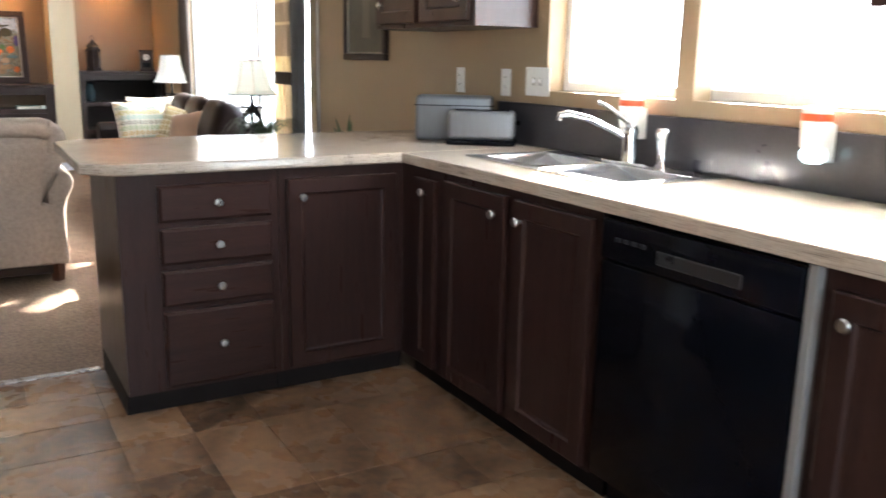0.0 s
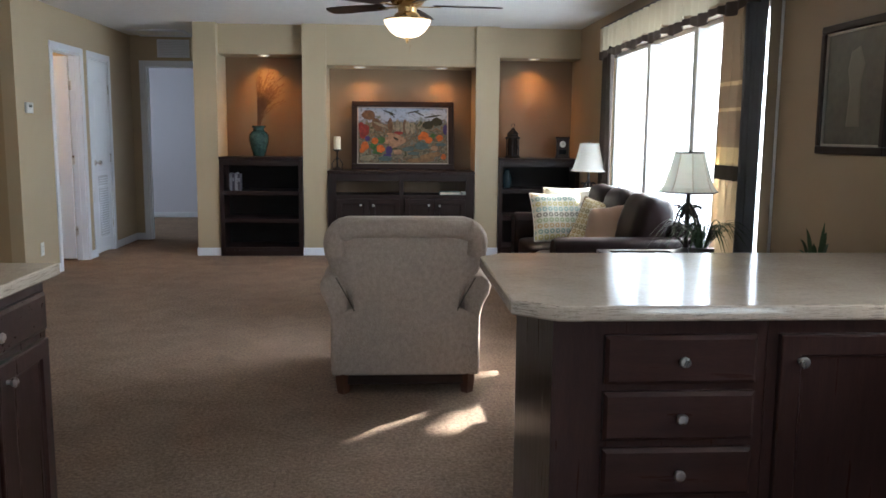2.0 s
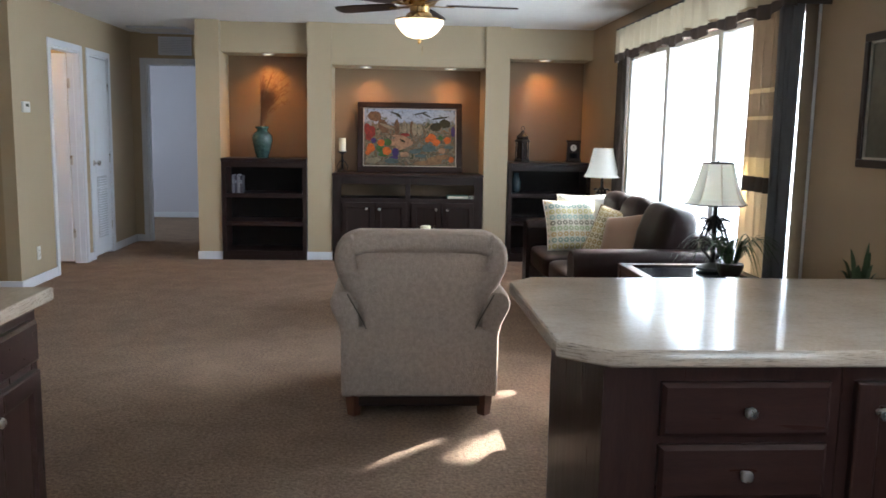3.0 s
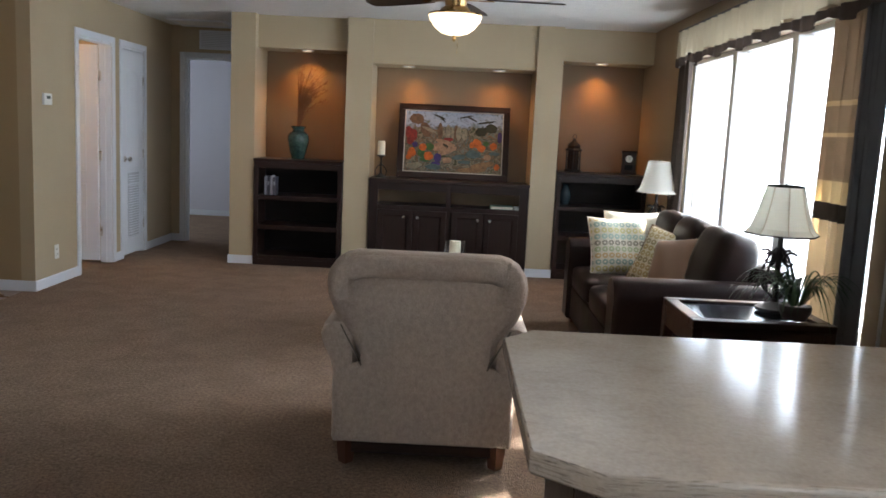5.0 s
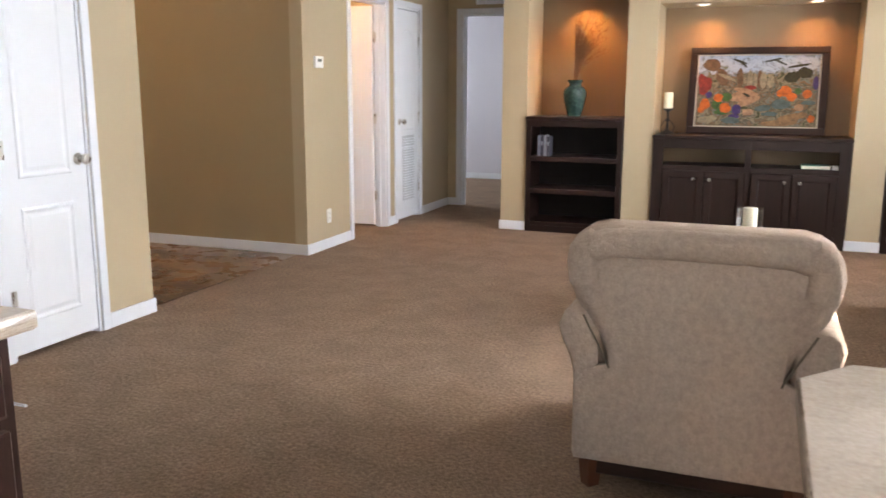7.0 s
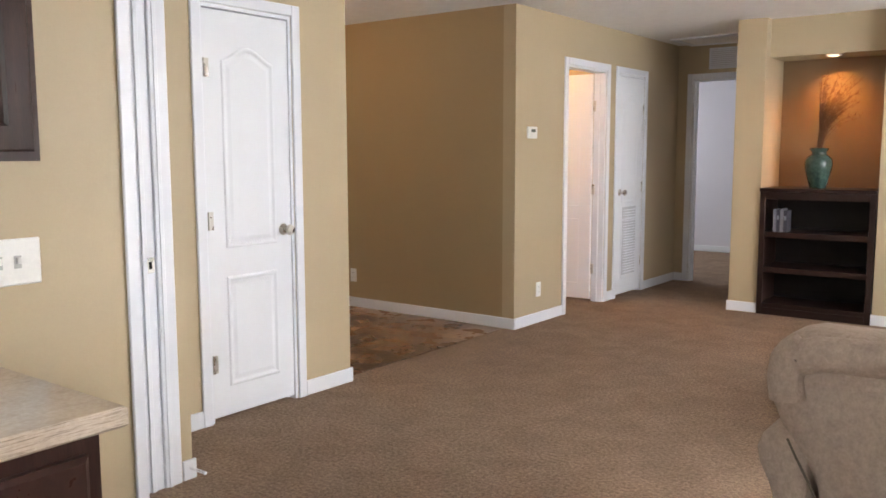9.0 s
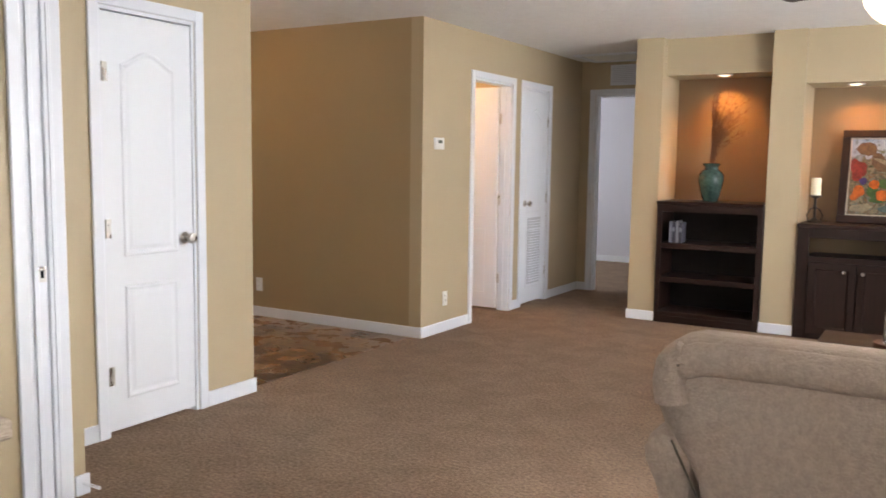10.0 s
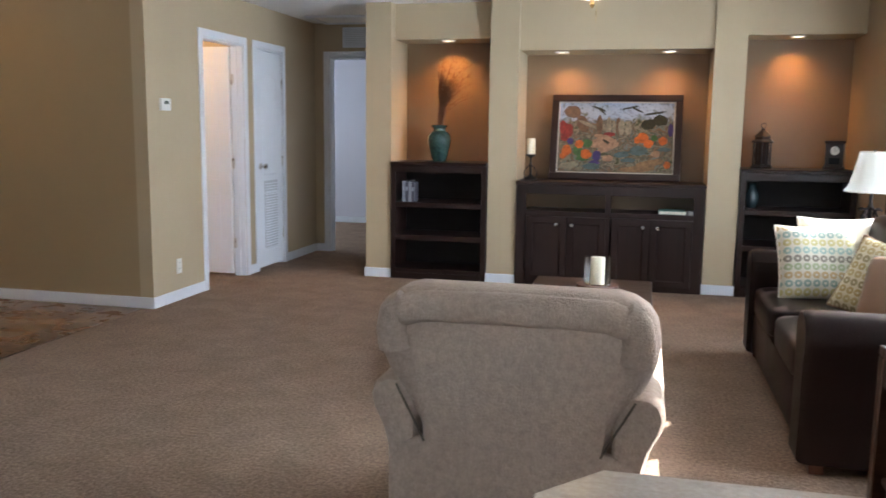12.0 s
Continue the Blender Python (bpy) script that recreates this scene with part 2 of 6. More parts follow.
def tube(points, radius, bm=None, sides=8, taper=1.0):
    """A round bar along points."""
    bm = bm or bmesh.new()
    pts = [Vector(p) for p in points]
    rings = []
    side = None
    for i, p in enumerate(pts):
        way = (pts[min(i + 1, len(pts) - 1)] - pts[max(i - 1, 0)]).normalized()
        if side is None:
            side = way.orthogonal().normalized()
        side = (side - way * side.dot(way)).normalized()
        up = way.cross(side)
        r = radius * (1 + (taper - 1) * i / max(1, len(pts) - 1))
        rings.append([bm.verts.new(p + r * (math.cos(2 * math.pi * k / sides) * side + math.sin(2 * math.pi * k / sides) * up)) for k in range(sides)])
    for a, b in zip(rings, rings[1:]):
        for k in range(sides):
            bm.faces.new((a[k], a[(k + 1) % sides], b[(k + 1) % sides], b[k]))
    bm.faces.new(rings[0][::-1])
    bm.faces.new(rings[-1])
    return bm


def mesh_of(name, bm, material, smooth=False):
    bmesh.ops.recalc_face_normals(bm, faces=bm.faces)
    me = bpy.data.meshes.new(name)
    bm.to_mesh(me)
    bm.free()
    me.materials.append(material)
    if smooth:
        me.polygons.foreach_set("use_smooth", [True] * len(me.polygons))
        me.set_sharp_from_angle(angle=radians(40))
    return me


def part(name, bm, material, parent, label="", smooth=False):
    ob = new(name, mesh_of(name, bm, material, smooth))
    if parent:
        ob.parent = parent
    if label:
        tagged(ob, label)
    return ob


def thing(name, label, category, at=(0, 0, 0), turn=0.0, group=""):
    ob = new(name)
    ob.empty_display_size = 0.1
    ob.matrix_world = pose(*at, 0, 0, turn)
    return tagged(ob, label, category, group)


def setting(name, bm, material, label, category, smooth=False):
    return tagged(part(name, bm, material, None, "", smooth), label, category, kind="structure")


# ---- floors and ceiling ----
setting("carpet_floor", block(-2.52, WX, SPLIT, 14.3, -0.10, 0.0), CARPET, "brown cut-pile carpet with trodden patches", "carpet")
vinyl = setting("vinyl_floor", block(-2.60, WX, -2.2, SPLIT - 0.004, -0.10, -0.004), GROUT, "brown slate-look vinyl floor of the kitchen", "floor")
entry = setting("entry_floor", block(-4.9, -2.524, 6.38, 8.42, -0.10, -0.004), GROUT, "brown slate-look vinyl floor of the entry", "floor")
setting("bath_floor", block(-4.9, -2.524, 8.44, 14.3, -0.10, -0.002), CARPET, "brown carpet past the inner doors", "floor")
setting("closet_floor", block(-4.9, -2.524, -2.2, 6.37, -0.10, -0.006), GROUT, "plain vinyl floor of the side rooms", "floor")
setting("ceiling", block(-4.9, WX + 0.2, -2.2, 14.4, CEIL, CEIL + 0.12), CEILING, "white ceiling with sprayed texture", "ceiling")
setting("ground", block(-60, 200, -120, 140, -0.9, -0.8), shader("dry_ground", (0.30, 0.26, 0.18), 0.9, scale=0.4, grain=8, bump=0.4), "pale dry ground outside the house", "ground")
strip = block(-0.42, 1.02, SPLIT - 0.018, SPLIT + 0.018, 0.0, 0.006, 0.002)
setting("carpet_strip", strip, NICKEL, "metal strip where carpet meets vinyl", "trim")


def boxes(name, rows, material, label, category="wall"):
    bm = bmesh.new()
    for r in rows:
        slab(bm, *r)
    return setting(name, bm, material, label, category)


# ---- window wall ----
KY0, KY1, KZ0, KZ1 = 1.53, 3.03, 1.13, 2.06     # kitchen window opening
VY0, VY1, VZ0, VZ1 = 5.655, 9.10, 0.42, 2.08     # living room window opening
T = WX + 0.16
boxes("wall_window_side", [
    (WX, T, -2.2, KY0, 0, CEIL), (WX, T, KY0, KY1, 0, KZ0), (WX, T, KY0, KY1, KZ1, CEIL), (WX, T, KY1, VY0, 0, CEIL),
    (WX, T, VY0, VY1, 0, VZ0), (WX, T, VY0, VY1, VZ1, CEIL), (WX, T, VY1, 14.4, 0, CEIL)], WINDOWW, "brown outside wall with window openings, darkened as backlit")

# ---- long inner wall with its doors ----
I = LX - 0.11
boxes("wall_inner_closet", [
    (I, LX, 5.01, 5.485, 0, CEIL), (I, LX, 5.485, 6.065, 2.065, CEIL), (I, LX, 6.065, 6.485, 0, CEIL),
    (-4.8, I, 6.375, 6.485, 0, CEIL)], PAINT, "tan painted wall round the closet door")
boxes("wall_inner_hall", [
    (I, LX, 8.30, 9.09, 0, CEIL), (I, LX, 9.09, 9.80, 2.065, CEIL), (I, LX, 9.80, 10.04, 0, CEIL), (I, LX, 10.04, 10.61, 2.065, CEIL),
    (I, LX, 10.61, HALLY, 0, CEIL)], PAINT, "tan painted wall of the entry and hall")
boxes("wall_entry", [(-4.8, I, 8.30, 8.41, 0, CEIL)], ENTRY, "tan painted entry wall, darkened for its weaker light")
boxes("wall_entry_back", [(-4.9, -4.8, -2.2, 14.4, 0, CEIL)], PAINT, "tan painted wall closing the side rooms")
boxes("wall_closet_back", [(-3.2, -3.1, 5.01, 6.375, 0, CEIL)], PAINT, "tan painted back of the closet")
boxes("wall_utility_closet", [(-3.3, -3.2, 9.88, HALLY, 0, CEIL), (-3.2, I, 9.88, 9.98, 0, CEIL)], PAINT, "tan painted walls of the utility closet")
boxes("wall_hall_end", [
    (-4.8, -2.28, HALLY, HALLY + 0.11, 0, CEIL), (-2.28, -1.50, HALLY, HALLY + 0.11, 2.09, CEIL), (-1.50, -1.30, HALLY, HALLY + 0.11, 0, CEIL)],
    PAINT, "tan painted hall end with a bedroom doorway")
boxes("wall_bedroom", [(-4.8, WX, 14.2, 14.4, 0, CEIL), (-1.30, -1.2, HALLY + 0.11, 14.2, 0, CEIL), (-4.8, -4.76, HALLY + 0.11, 14.2, 0, CEIL)],
      PALE, "pale painted bedroom wall beyond the hall")

# ---- utility doorway and the kitchen side wall ----
SX, KX = -1.945, -1.15
boxes("wall_utility", [(SX - 0.11, SX, 4.866, 5.005, 0, CEIL), (LX - 0.11, SX - 0.11, 4.90, 5.005, 0, CEIL)], PAINT, "tan painted wall end by the utility doorway")
boxes("wall_kitchen_side", [(KX - 0.11, KX, -2.1, 4.279, 0, CEIL), (-4.8, KX - 0.11, 2.0, 2.1, 0, CEIL)], PAINT, "tan painted kitchen wall behind the cabinets")
boxes("wall_rear", [(KX - 0.11, -0.40, -2.2, -2.1, 0, CEIL), (-0.40, 1.60, -2.2, -2.1, 0, 0.8), (-0.40, 1.60, -2.2, -2.1, 2.1, CEIL), (1.60, WX, -2.2, -2.1, 0, CEIL)],
      PAINT, "tan painted rear wall, unseen, with an added opening")

# ---- niche wall: columns, headers, backs ----
COLS = ((-1.40, -1.165), (-0.28, -0.03), (1.555, 1.805))
for i, (a, b) in enumerate(COLS):
    setting("column_%d" % (i + 1), block(a, b, COLY, NBACK, 0, CEIL), PAINT, "tan painted square column between the niches", "column")
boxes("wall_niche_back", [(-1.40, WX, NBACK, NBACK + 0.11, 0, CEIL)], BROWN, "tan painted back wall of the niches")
boxes("wall_hall_side", [(-1.40, -1.29, NBACK + 0.11, HALLY, 0, CEIL)], PAINT, "tan painted side wall of the short hall")
HEADS = ((-1.165, -0.28, 2.13, 0.08), (-0.03, 1.555, 2.02, 0.0), (1.805, WX, 2.13, 0.08))
for i, (a, b, z, back) in enumerate(HEADS):
    setting("header_%d" % (i + 1), block(a, b, HEADY + back, NBACK, z, CEIL), PAINT, "tan painted dropped header over a niche", "header")


# ---- skirting ----
def skirting(name, runs):
    """Each run: x0, y0, x1, y1 of the wall's face, and the side to which the board stands out."""
    bm = bmesh.new()
    for x0, y0, x1, y1, ox, oy in runs:
        d, h = 0.013, 0.085
        if ox:
            slab(bm, *sorted((x0, x0 + ox * d)), min(y0, y1), max(y0, y1), 0.001, h, 0.003)
        else:
            slab(bm, min(x0, x1), max(x0, x1), *sorted((y0, y0 + oy * d)), 0.001, h, 0.003)
    return setting(name, bm, WHITE, "white painted baseboard", "baseboard")


skirting("baseboard_closet_wall", [(LX, 5.01, LX, 5.428, 1, 0), (LX, 6.122, LX, 6.498, 1, 0)])
skirting("baseboard_entry", [(-4.8, 8.30, LX + 0.013, 8.30, 0, -1)])
skirting("baseboard_hall", [(LX, 8.30, LX, 9.033, 1, 0), (LX, 9.857, LX, 9.983, 1, 0), (LX, 10.667, LX, HALLY, 1, 0)])
skirting("baseboard_hall_end", [(-2.427, HALLY, -2.337, HALLY, 0, -1)])
skirting("baseboard_bedroom", [(-4.7, 14.2, -1.3, 14.2, 0, -1)])
skirting("baseboard_utility", [(SX, 4.953, SX, 5.018, 1, 0)])
for i, (a, b) in enumerate(COLS):
    skirting("baseboard_column_%d" % (i + 1), [(a - 0.013, COLY, b + 0.013, COLY, 0, -1), (a, COLY, a, COLY + (0.5 if i == 0 else 0.02), -1, 0)])
skirting("baseboard_window_wall", [(WX, 3.98, WX, 10.1, -1, 0)])


# ---- shapes shared by doors and cabinets ----
def offset_loop(pts, d):
    """The loop of 2D points moved inwards by d."""
    out, n = [], len(pts)
    for i in range(n):
        p, a, b = Vector(pts[i]), Vector(pts[i - 1]), Vector(pts[(i + 1) % n])
        e1, e2 = (p - a).normalized(), (b - p).normalized()
        n1, n2 = Vector((-e1.y, e1.x)), Vector((-e2.y, e2.x))
        m = n1 + n2
        out.append(p + m * (d / max(0.3, 1 + n1.dot(n2))))
    return out


def moulded(bm, pts, to_world, steps):
    """A moulded panel: loops of the outline pts (anticlockwise) at (inset, height) steps, and the last one filled."""
    loops = []
    for d, h in steps:
        loops.append([bm.verts.new(to_world(p.x, p.y, h)) for p in (offset_loop(pts, d) if d else [Vector(q) for q in pts])])
    for a, b in zip(loops, loops[1:]):
        for k in range(len(a)):
            bm.faces.new((a[k], a[(k + 1) % len(a)], b[(k + 1) % len(a)], b[k]))
    bm.faces.new(loops[-1])
    return bm


def rect(u0, u1, v0, v1):
    return [(u0, v0), (u1, v0), (u1, v1), (u0, v1)]


def arched(u0, u1, v0, v1, rise, n=12):
    """A rectangle with a swept arch on top."""
    pts = [(u0, v0), (u1, v0), (u1, v1)]
    for k in range(1, n):
        f = k / n
        pts.append((u1 + (u0 - u1) * f, v1 + rise * (0.5 - 0.5 * math.cos(2 * math.pi * f)) ** 0.8))
    pts.append((u0, v1))
    return pts


SUNK = ((0, 0.0), (0.006, 0.006), (0.014, 0.0065), (0.026, 0.0012), (0.034, 0.001), (0.052, 0.0045))


def panel_leaf(parent, width, height, thick, both=False):
    """A hollow white door leaf, hinge edge at the origin, running along +x, its face to -y."""
    leaf = part("leaf", block(0, width, 0, thick, 0.022, height, 0.002), DOORW, parent)
    m = width * 0.19
    for side, sgn in ((0.0, -1), (thick, 1)) if both else ((0.0, -1),):
        for low, high, rise in ((0.17, height * 0.36, 0.0), (height * 0.43, height * 0.885, 0.07)):
            pts = arched(m, width - m, low, high, rise) if rise else rect(m, width - m, low, high)
            if sgn > 0:
                pts = [(width - u, v) for u, v in pts]
            to = (lambda u, v, h, s=side, g=sgn: (u if g < 0 else width - u, s + g * h, v))
            part("panel", moulded(bmesh.new(), pts, to, SUNK), DOORW, leaf)
    return leaf


def casing(parent, width, height, depth, name="casing"):
    """White casing round an opening that runs along +x from the origin, on the face at y = 0."""
    w, d = 0.057, 0.016
    for nm, r in ((name, (-w, 0, -d, 0, 0, height + w)), (name, (width, width + w, -d, 0, 0, height + w)), (name, (0, width, -d, 0, height, height + w))):
        part(nm, block(*r, 0.004), WHITE, parent)
    for r in ((0, 0.018, 0, depth, 0, height), (width - 0.018, width, 0, depth, 0, height), (0.018, width - 0.018, 0, depth, height - 0.018, height)):
        part("jamb", block(*r), WHITE, parent)
    for r in ((0.018, 0.030, depth * 0.45, depth * 0.75, 0, height - 0.018), (width - 0.030, width - 0.018, depth * 0.45, depth * 0.75, 0, height - 0.018)):
        part("door_stop", block(*r), WHITE, parent)


def hinge(parent, at, name="hinge"):
    bm = tube([(at[0], at[1], at[2] - 0.045), (at[0], at[1], at[2] + 0.045)], 0.006)
    slab(bm, at[0] - 0.002, at[0] + 0.028, at[1] + 0.001, at[1] + 0.004, at[2] - 0.045, at[2] + 0.045)
    return part(name, bm, NICKEL, parent, "nickel hinge", True)


def door_knob(parent, at, sgn=-1):
    """A round knob whose axis runs along y."""
    bm = bmesh.new()
    lathe([(0.030, 0), (0.032, 0.004), (0.024, 0.010), (0.011, 0.016), (0.011, 0.034), (0.024, 0.042), (0.029, 0.054), (0.024, 0.066), (0.0, 0.070)], 20, bm=bm)
    bmesh.ops.transform(bm, matrix=pose(*at, 90 if sgn < 0 else -90), verts=bm.verts)
    return part("knob", bm, NICKEL, parent, "brushed nickel door knob", True)


def doorway(name, label, x, y, width, height, turn):
    ob = thing(name, label, "door", (x, y, 0), turn)
    return tagged(ob, kind="structure")


# openings in the inner wall run along +y with their face to +x: local x -> world +y, local -y -> world +x
d1 = doorway("door_1", "closed white two-panel closet door with nickel knob", LX, 5.485, 0.58, 2.065, 90)
casing(d1, 0.58, 2.065, 0.11)
leaf = panel_leaf(d1, 0.54, 2.04, 0.035)
leaf.location = (0.020, 0.006, 0)
door_knob(leaf, (0.485, 0.0, 0.945))
for hz in (0.30, 1.02, 1.76):
    hinge(d1, (0.019, -0.003, hz))

d2 = doorway("door_2", "white panel bathroom door standing open inwards", LX, 9.09, 0.71, 2.065, 90)
casing(d2, 0.71, 2.065, 0.11)
leaf = panel_leaf(d2, 0.665, 2.04, 0.035, True)
leaf.matrix_local = pose(0.692, 0.112, 0, 0, 0, 92) @ pose(0, 0, 0)
for hz in (0.30, 1.02, 1.76):
    part("hinge", block(0.672, 0.6915, 0.085, 0.110, hz - 0.045, hz + 0.045, 0.002), NICKEL, d2, "nickel hinge")

d3 = doorway("door_3", "closed white panel utility door with a louvred grille", LX, 10.04, 0.57, 2.065, 90)
casing(d3, 0.57, 2.065, 0.11)
leaf = panel_leaf(d3, 0.53, 2.04, 0.035)
leaf.location = (0.020, 0.006, 0)
door_knob(leaf, (0.060, 0.0, 0.98))
# the grey backing carries the shade between the louvres in its colour
grille = part("grille", block(0.13, 0.42, -0.006, 0.0, 0.20, 0.84, 0.002), shader("grille_shadow_grey", (0.58, 0.60, 0.64), 0.6, scale=8, grain=60), leaf, "white louvred air grille")
louvre = mesh_of("slat", block(0.145, 0.405, -0.026, -0.006, -0.003, 0.004), WHITE)
for k in range(24):
    s = new("slat", louvre)
    s.parent, s.location = grille, (0, 0, 0.225 + k * 0.0255)
for hz in (0.30, 1.02, 1.76):
    hinge(d3, (0.551, -0.003, hz))

d4 = doorway("door_4", "cased white doorway into the pale bedroom", -2.28, HALLY, 0.78, 2.09, 0)
casing(d4, 0.78, 2.09, 0.11)

d5 = doorway("door_5", "white door jamb of the utility doorway with strike plate", SX, 4.865, 0.06, 2.4, 90)
part("jamb", block(-0.14, 0, -0.004, 0.112, 0, CEIL - 0.003), WHITE, d5)
part("door_stop", block(-0.060, -0.040, -0.014, -0.004, 0, CEIL - 0.003, 0.002), WHITE, d5)
part("casing", block(0, 0.080, -0.016, 0, 0, CEIL - 0.003, 0.004), WHITE, d5)
part("casing_bead", block(0.016, 0.034, -0.021, -0.016, 0, CEIL - 0.004, 0.002), WHITE, d5)
part("strike_plate", block(-0.040, -0.004, -0.0065, -0.004, 0.885, 0.945, 0.001), NICKEL, d5, "nickel strike plate")
part("latch_hole", block(-0.030, -0.016, -0.0075, -0.0065, 0.900, 0.930), BLACK, d5)
part("end_trim", block(-0.622, -0.584, -0.807, -0.795, 0, CEIL - 0.003, 0.003), WHITE, d5)
spring = [(SX + 0.013 + 0.085 * k / 60, 4.985 + 0.006 * math.cos(k * 1.05), 0.052 + 0.006 * math.sin(k * 1.05)) for k in range(61)]
ds = thing("door_stop", "white spring door stop on the baseboard", "door stop", (0, 0, 0))
part("spring", tube(spring, 0.0016, sides=5), WHITE, ds, "", True)
part("tip", tube([(SX + 0.098, 4.985, 0.052), (SX + 0.114, 4.985, 0.052)], 0.007), WHITE, ds)


# ---- cabinets ----
def knob(parent, at, way):
    """A small round cabinet knob; way is the face's outward direction."""
    bm = lathe([(0.007, 0), (0.006, 0.010), (0.012, 0.016), (0.0155, 0.022), (0.012, 0.028), (0.0, 0.030)], 16)
    bmesh.ops.transform(bm, matrix=Matrix.Translation(at) @ Vector(way).to_track_quat("Z", "Y").to_matrix().to_4x4(), verts=bm.verts)
    return part("knob", bm, NICKEL, parent, "brushed nickel knob", True)


SHAKER = ((0, 0.0), (0.0, 0.019), (0.004, 0.022), (0.052, 0.022), (0.058, 0.014), (0.066, 0.012))
DRAWER = ((0, 0.0), (0.0, 0.014), (0.010, 0.022), (0.016, 0.022))


def front(name, parent, u0, u1, v0, v1, origin, u_way, n_way, steps, material):
    """A door or drawer front standing out from a cabinet's face: u along the face, v up."""
    o, u, n = Vector(origin), Vector(u_way), Vector(n_way)
    bm = moulded(bmesh.new(), rect(u0, u1, v0, v1), lambda a, b, h: o + u * a + n * h + Vector((0, 0, b)), steps)
    return part(name, bm, material, parent)


def cabinet(name, label, x0, x1, y0, y1, z0, z1, face, fronts, toe=0.09, group="kitchen cabinets"):
    """A cabinet body with its fronts. face: '-y', '+x' or '-x'. fronts: (kind, u0, u1, v0, v1, knob u, knob v)."""
    ob = thing(name, label, "cabinet", ((x0 + x1) / 2, (y0 + y1) / 2, 0 if toe else z0), 0, group)
    off = Matrix.Translation(-ob.matrix_world.translation)

    def mine(o):
        o.matrix_parent_inverse = off
        return o
    mine(part("body", block(x0, x1, y0, y1, z0 + toe, z1), WOOD, ob))
    if toe:
        k = 0.06
        r = {"-y": (x0, x1, y0 + k, y1), "+x": (x0, x1 - k, y0, y1), "-x": (x0 + k, x1, y0, y1)}[face]
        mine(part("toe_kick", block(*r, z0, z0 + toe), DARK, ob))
    o, u, n = {"-y": ((0, y0, 0), (1, 0, 0), (0, -1, 0)), "+x": ((x1, 0, 0), (0, 1, 0), (1, 0, 0)), "-x": ((x0, 0, 0), (0, -1, 0), (-1, 0, 0))}[face]
    for kind, u0, u1, v0, v1, ku, kv in fronts:
        if face == "-x":
            u0, u1, ku = -u1, -u0, -ku
        f = mine(front(kind, ob, u0, u1, v0, v1, o, u, n, DRAWER if kind == "drawer" else SHAKER, WOODH if kind == "drawer" else WOOD))
        h = 0.022 if kind == "drawer" or ku < u0 + 0.052 or ku > u1 - 0.052 else 0.012
        kn = knob(f, Vector(o) + Vector(u) * ku + Vector(n) * h + Vector((0, 0, kv)), n)
    return ob


PF = 3.115      # front of the peninsula cabinets
cabinet("drawer_cabinet", "espresso wood drawer base with four drawers", 1.035, 1.585, PF, 3.70, 0, 0.86, "-y", [
    ("drawer", 1.165, 1.555, 0.693, 0.818, 1.36, 0.755), ("drawer", 1.165, 1.555, 0.545, 0.672, 1.36, 0.608),
    ("drawer", 1.165, 1.555, 0.398, 0.524, 1.36, 0.460), ("drawer", 1.165, 1.555, 0.105, 0.378, 1.36, 0.250)])
cabinet("corner_cabinet", "espresso wood base cabinet in the peninsula corner", 1.587, 2.115, PF, 3.70, 0, 0.86, "-y", [
    ("door", 1.615, 2.055, 0.105, 0.818, 1.665, 0.752)])
SF = 2.09       # front of the sink run
cabinet("narrow_cabinet", "narrow espresso wood base cabinet beside the sink", SF, WX - 0.003, 2.815, 3.112, 0, 0.86, "-x", [
    ("door", 2.835, 2.985, 0.105, 0.818, 2.915, 0.770)])
sb = cabinet("sink_cabinet", "espresso wood sink base with two doors", SF, WX - 0.003, 1.945, 2.813, 0, 0.66, "-x", [
    ("door", 2.385, 2.765, 0.105, 0.832, 2.445, 0.766), ("door", 1.965, 2.335, 0.105, 0.832, 2.295, 0.768)])
rail = part("top_rail", block(SF, SF + 0.02, 1.945, 2.813, 0.66, 0.86), WOOD, sb)
rail.matrix_parent_inverse = sb.matrix_world.inverted()
cabinet("end_cabinet", "espresso wood base cabinet past the dishwasher", SF, WX - 0.003, 0.55, 1.268, 0, 0.86, "-x", [
    ("door", 0.93, 1.235, 0.105, 0.818, 1.19, 0.76), ("door", 0.58, 0.90, 0.105, 0.818, 0.63, 0.76)])
cabinet("rear_cabinet", "espresso wood base cabinet by the rear wall", SF, WX - 0.003, -0.9, 0.548, 0, 0.86, "-x", [
    ("door", -0.15, 0.515, 0.105, 0.818, 0.45, 0.76), ("door", -0.87, -0.18, 0.105, 0.818, -0.25, 0.76)])
UX = WX - 0.305
cabinet("wall_cabinet", "espresso wood wall cabinet over the counter corner", UX, WX - 0.003, 3.105, 3.985, 1.38, 2.20, "-x", [
    ("door", 3.135, 3.525, 1.40, 2.17, 3.20, 1.485), ("door", 3.565, 3.955, 1.40, 2.17, 3.90, 1.485)], toe=0.0)
cabinet("wall_cabinet", "espresso wood wall cabinet past the kitchen window", UX, WX - 0.003, 0.70, 1.455, 1.38, 2.20, "-x", [
    ("door", 1.09, 1.425, 1.40, 2.17, 1.37, 1.485), ("door", 0.73, 1.06, 1.40, 2.17, 0.78, 1.485)], toe=0.0)
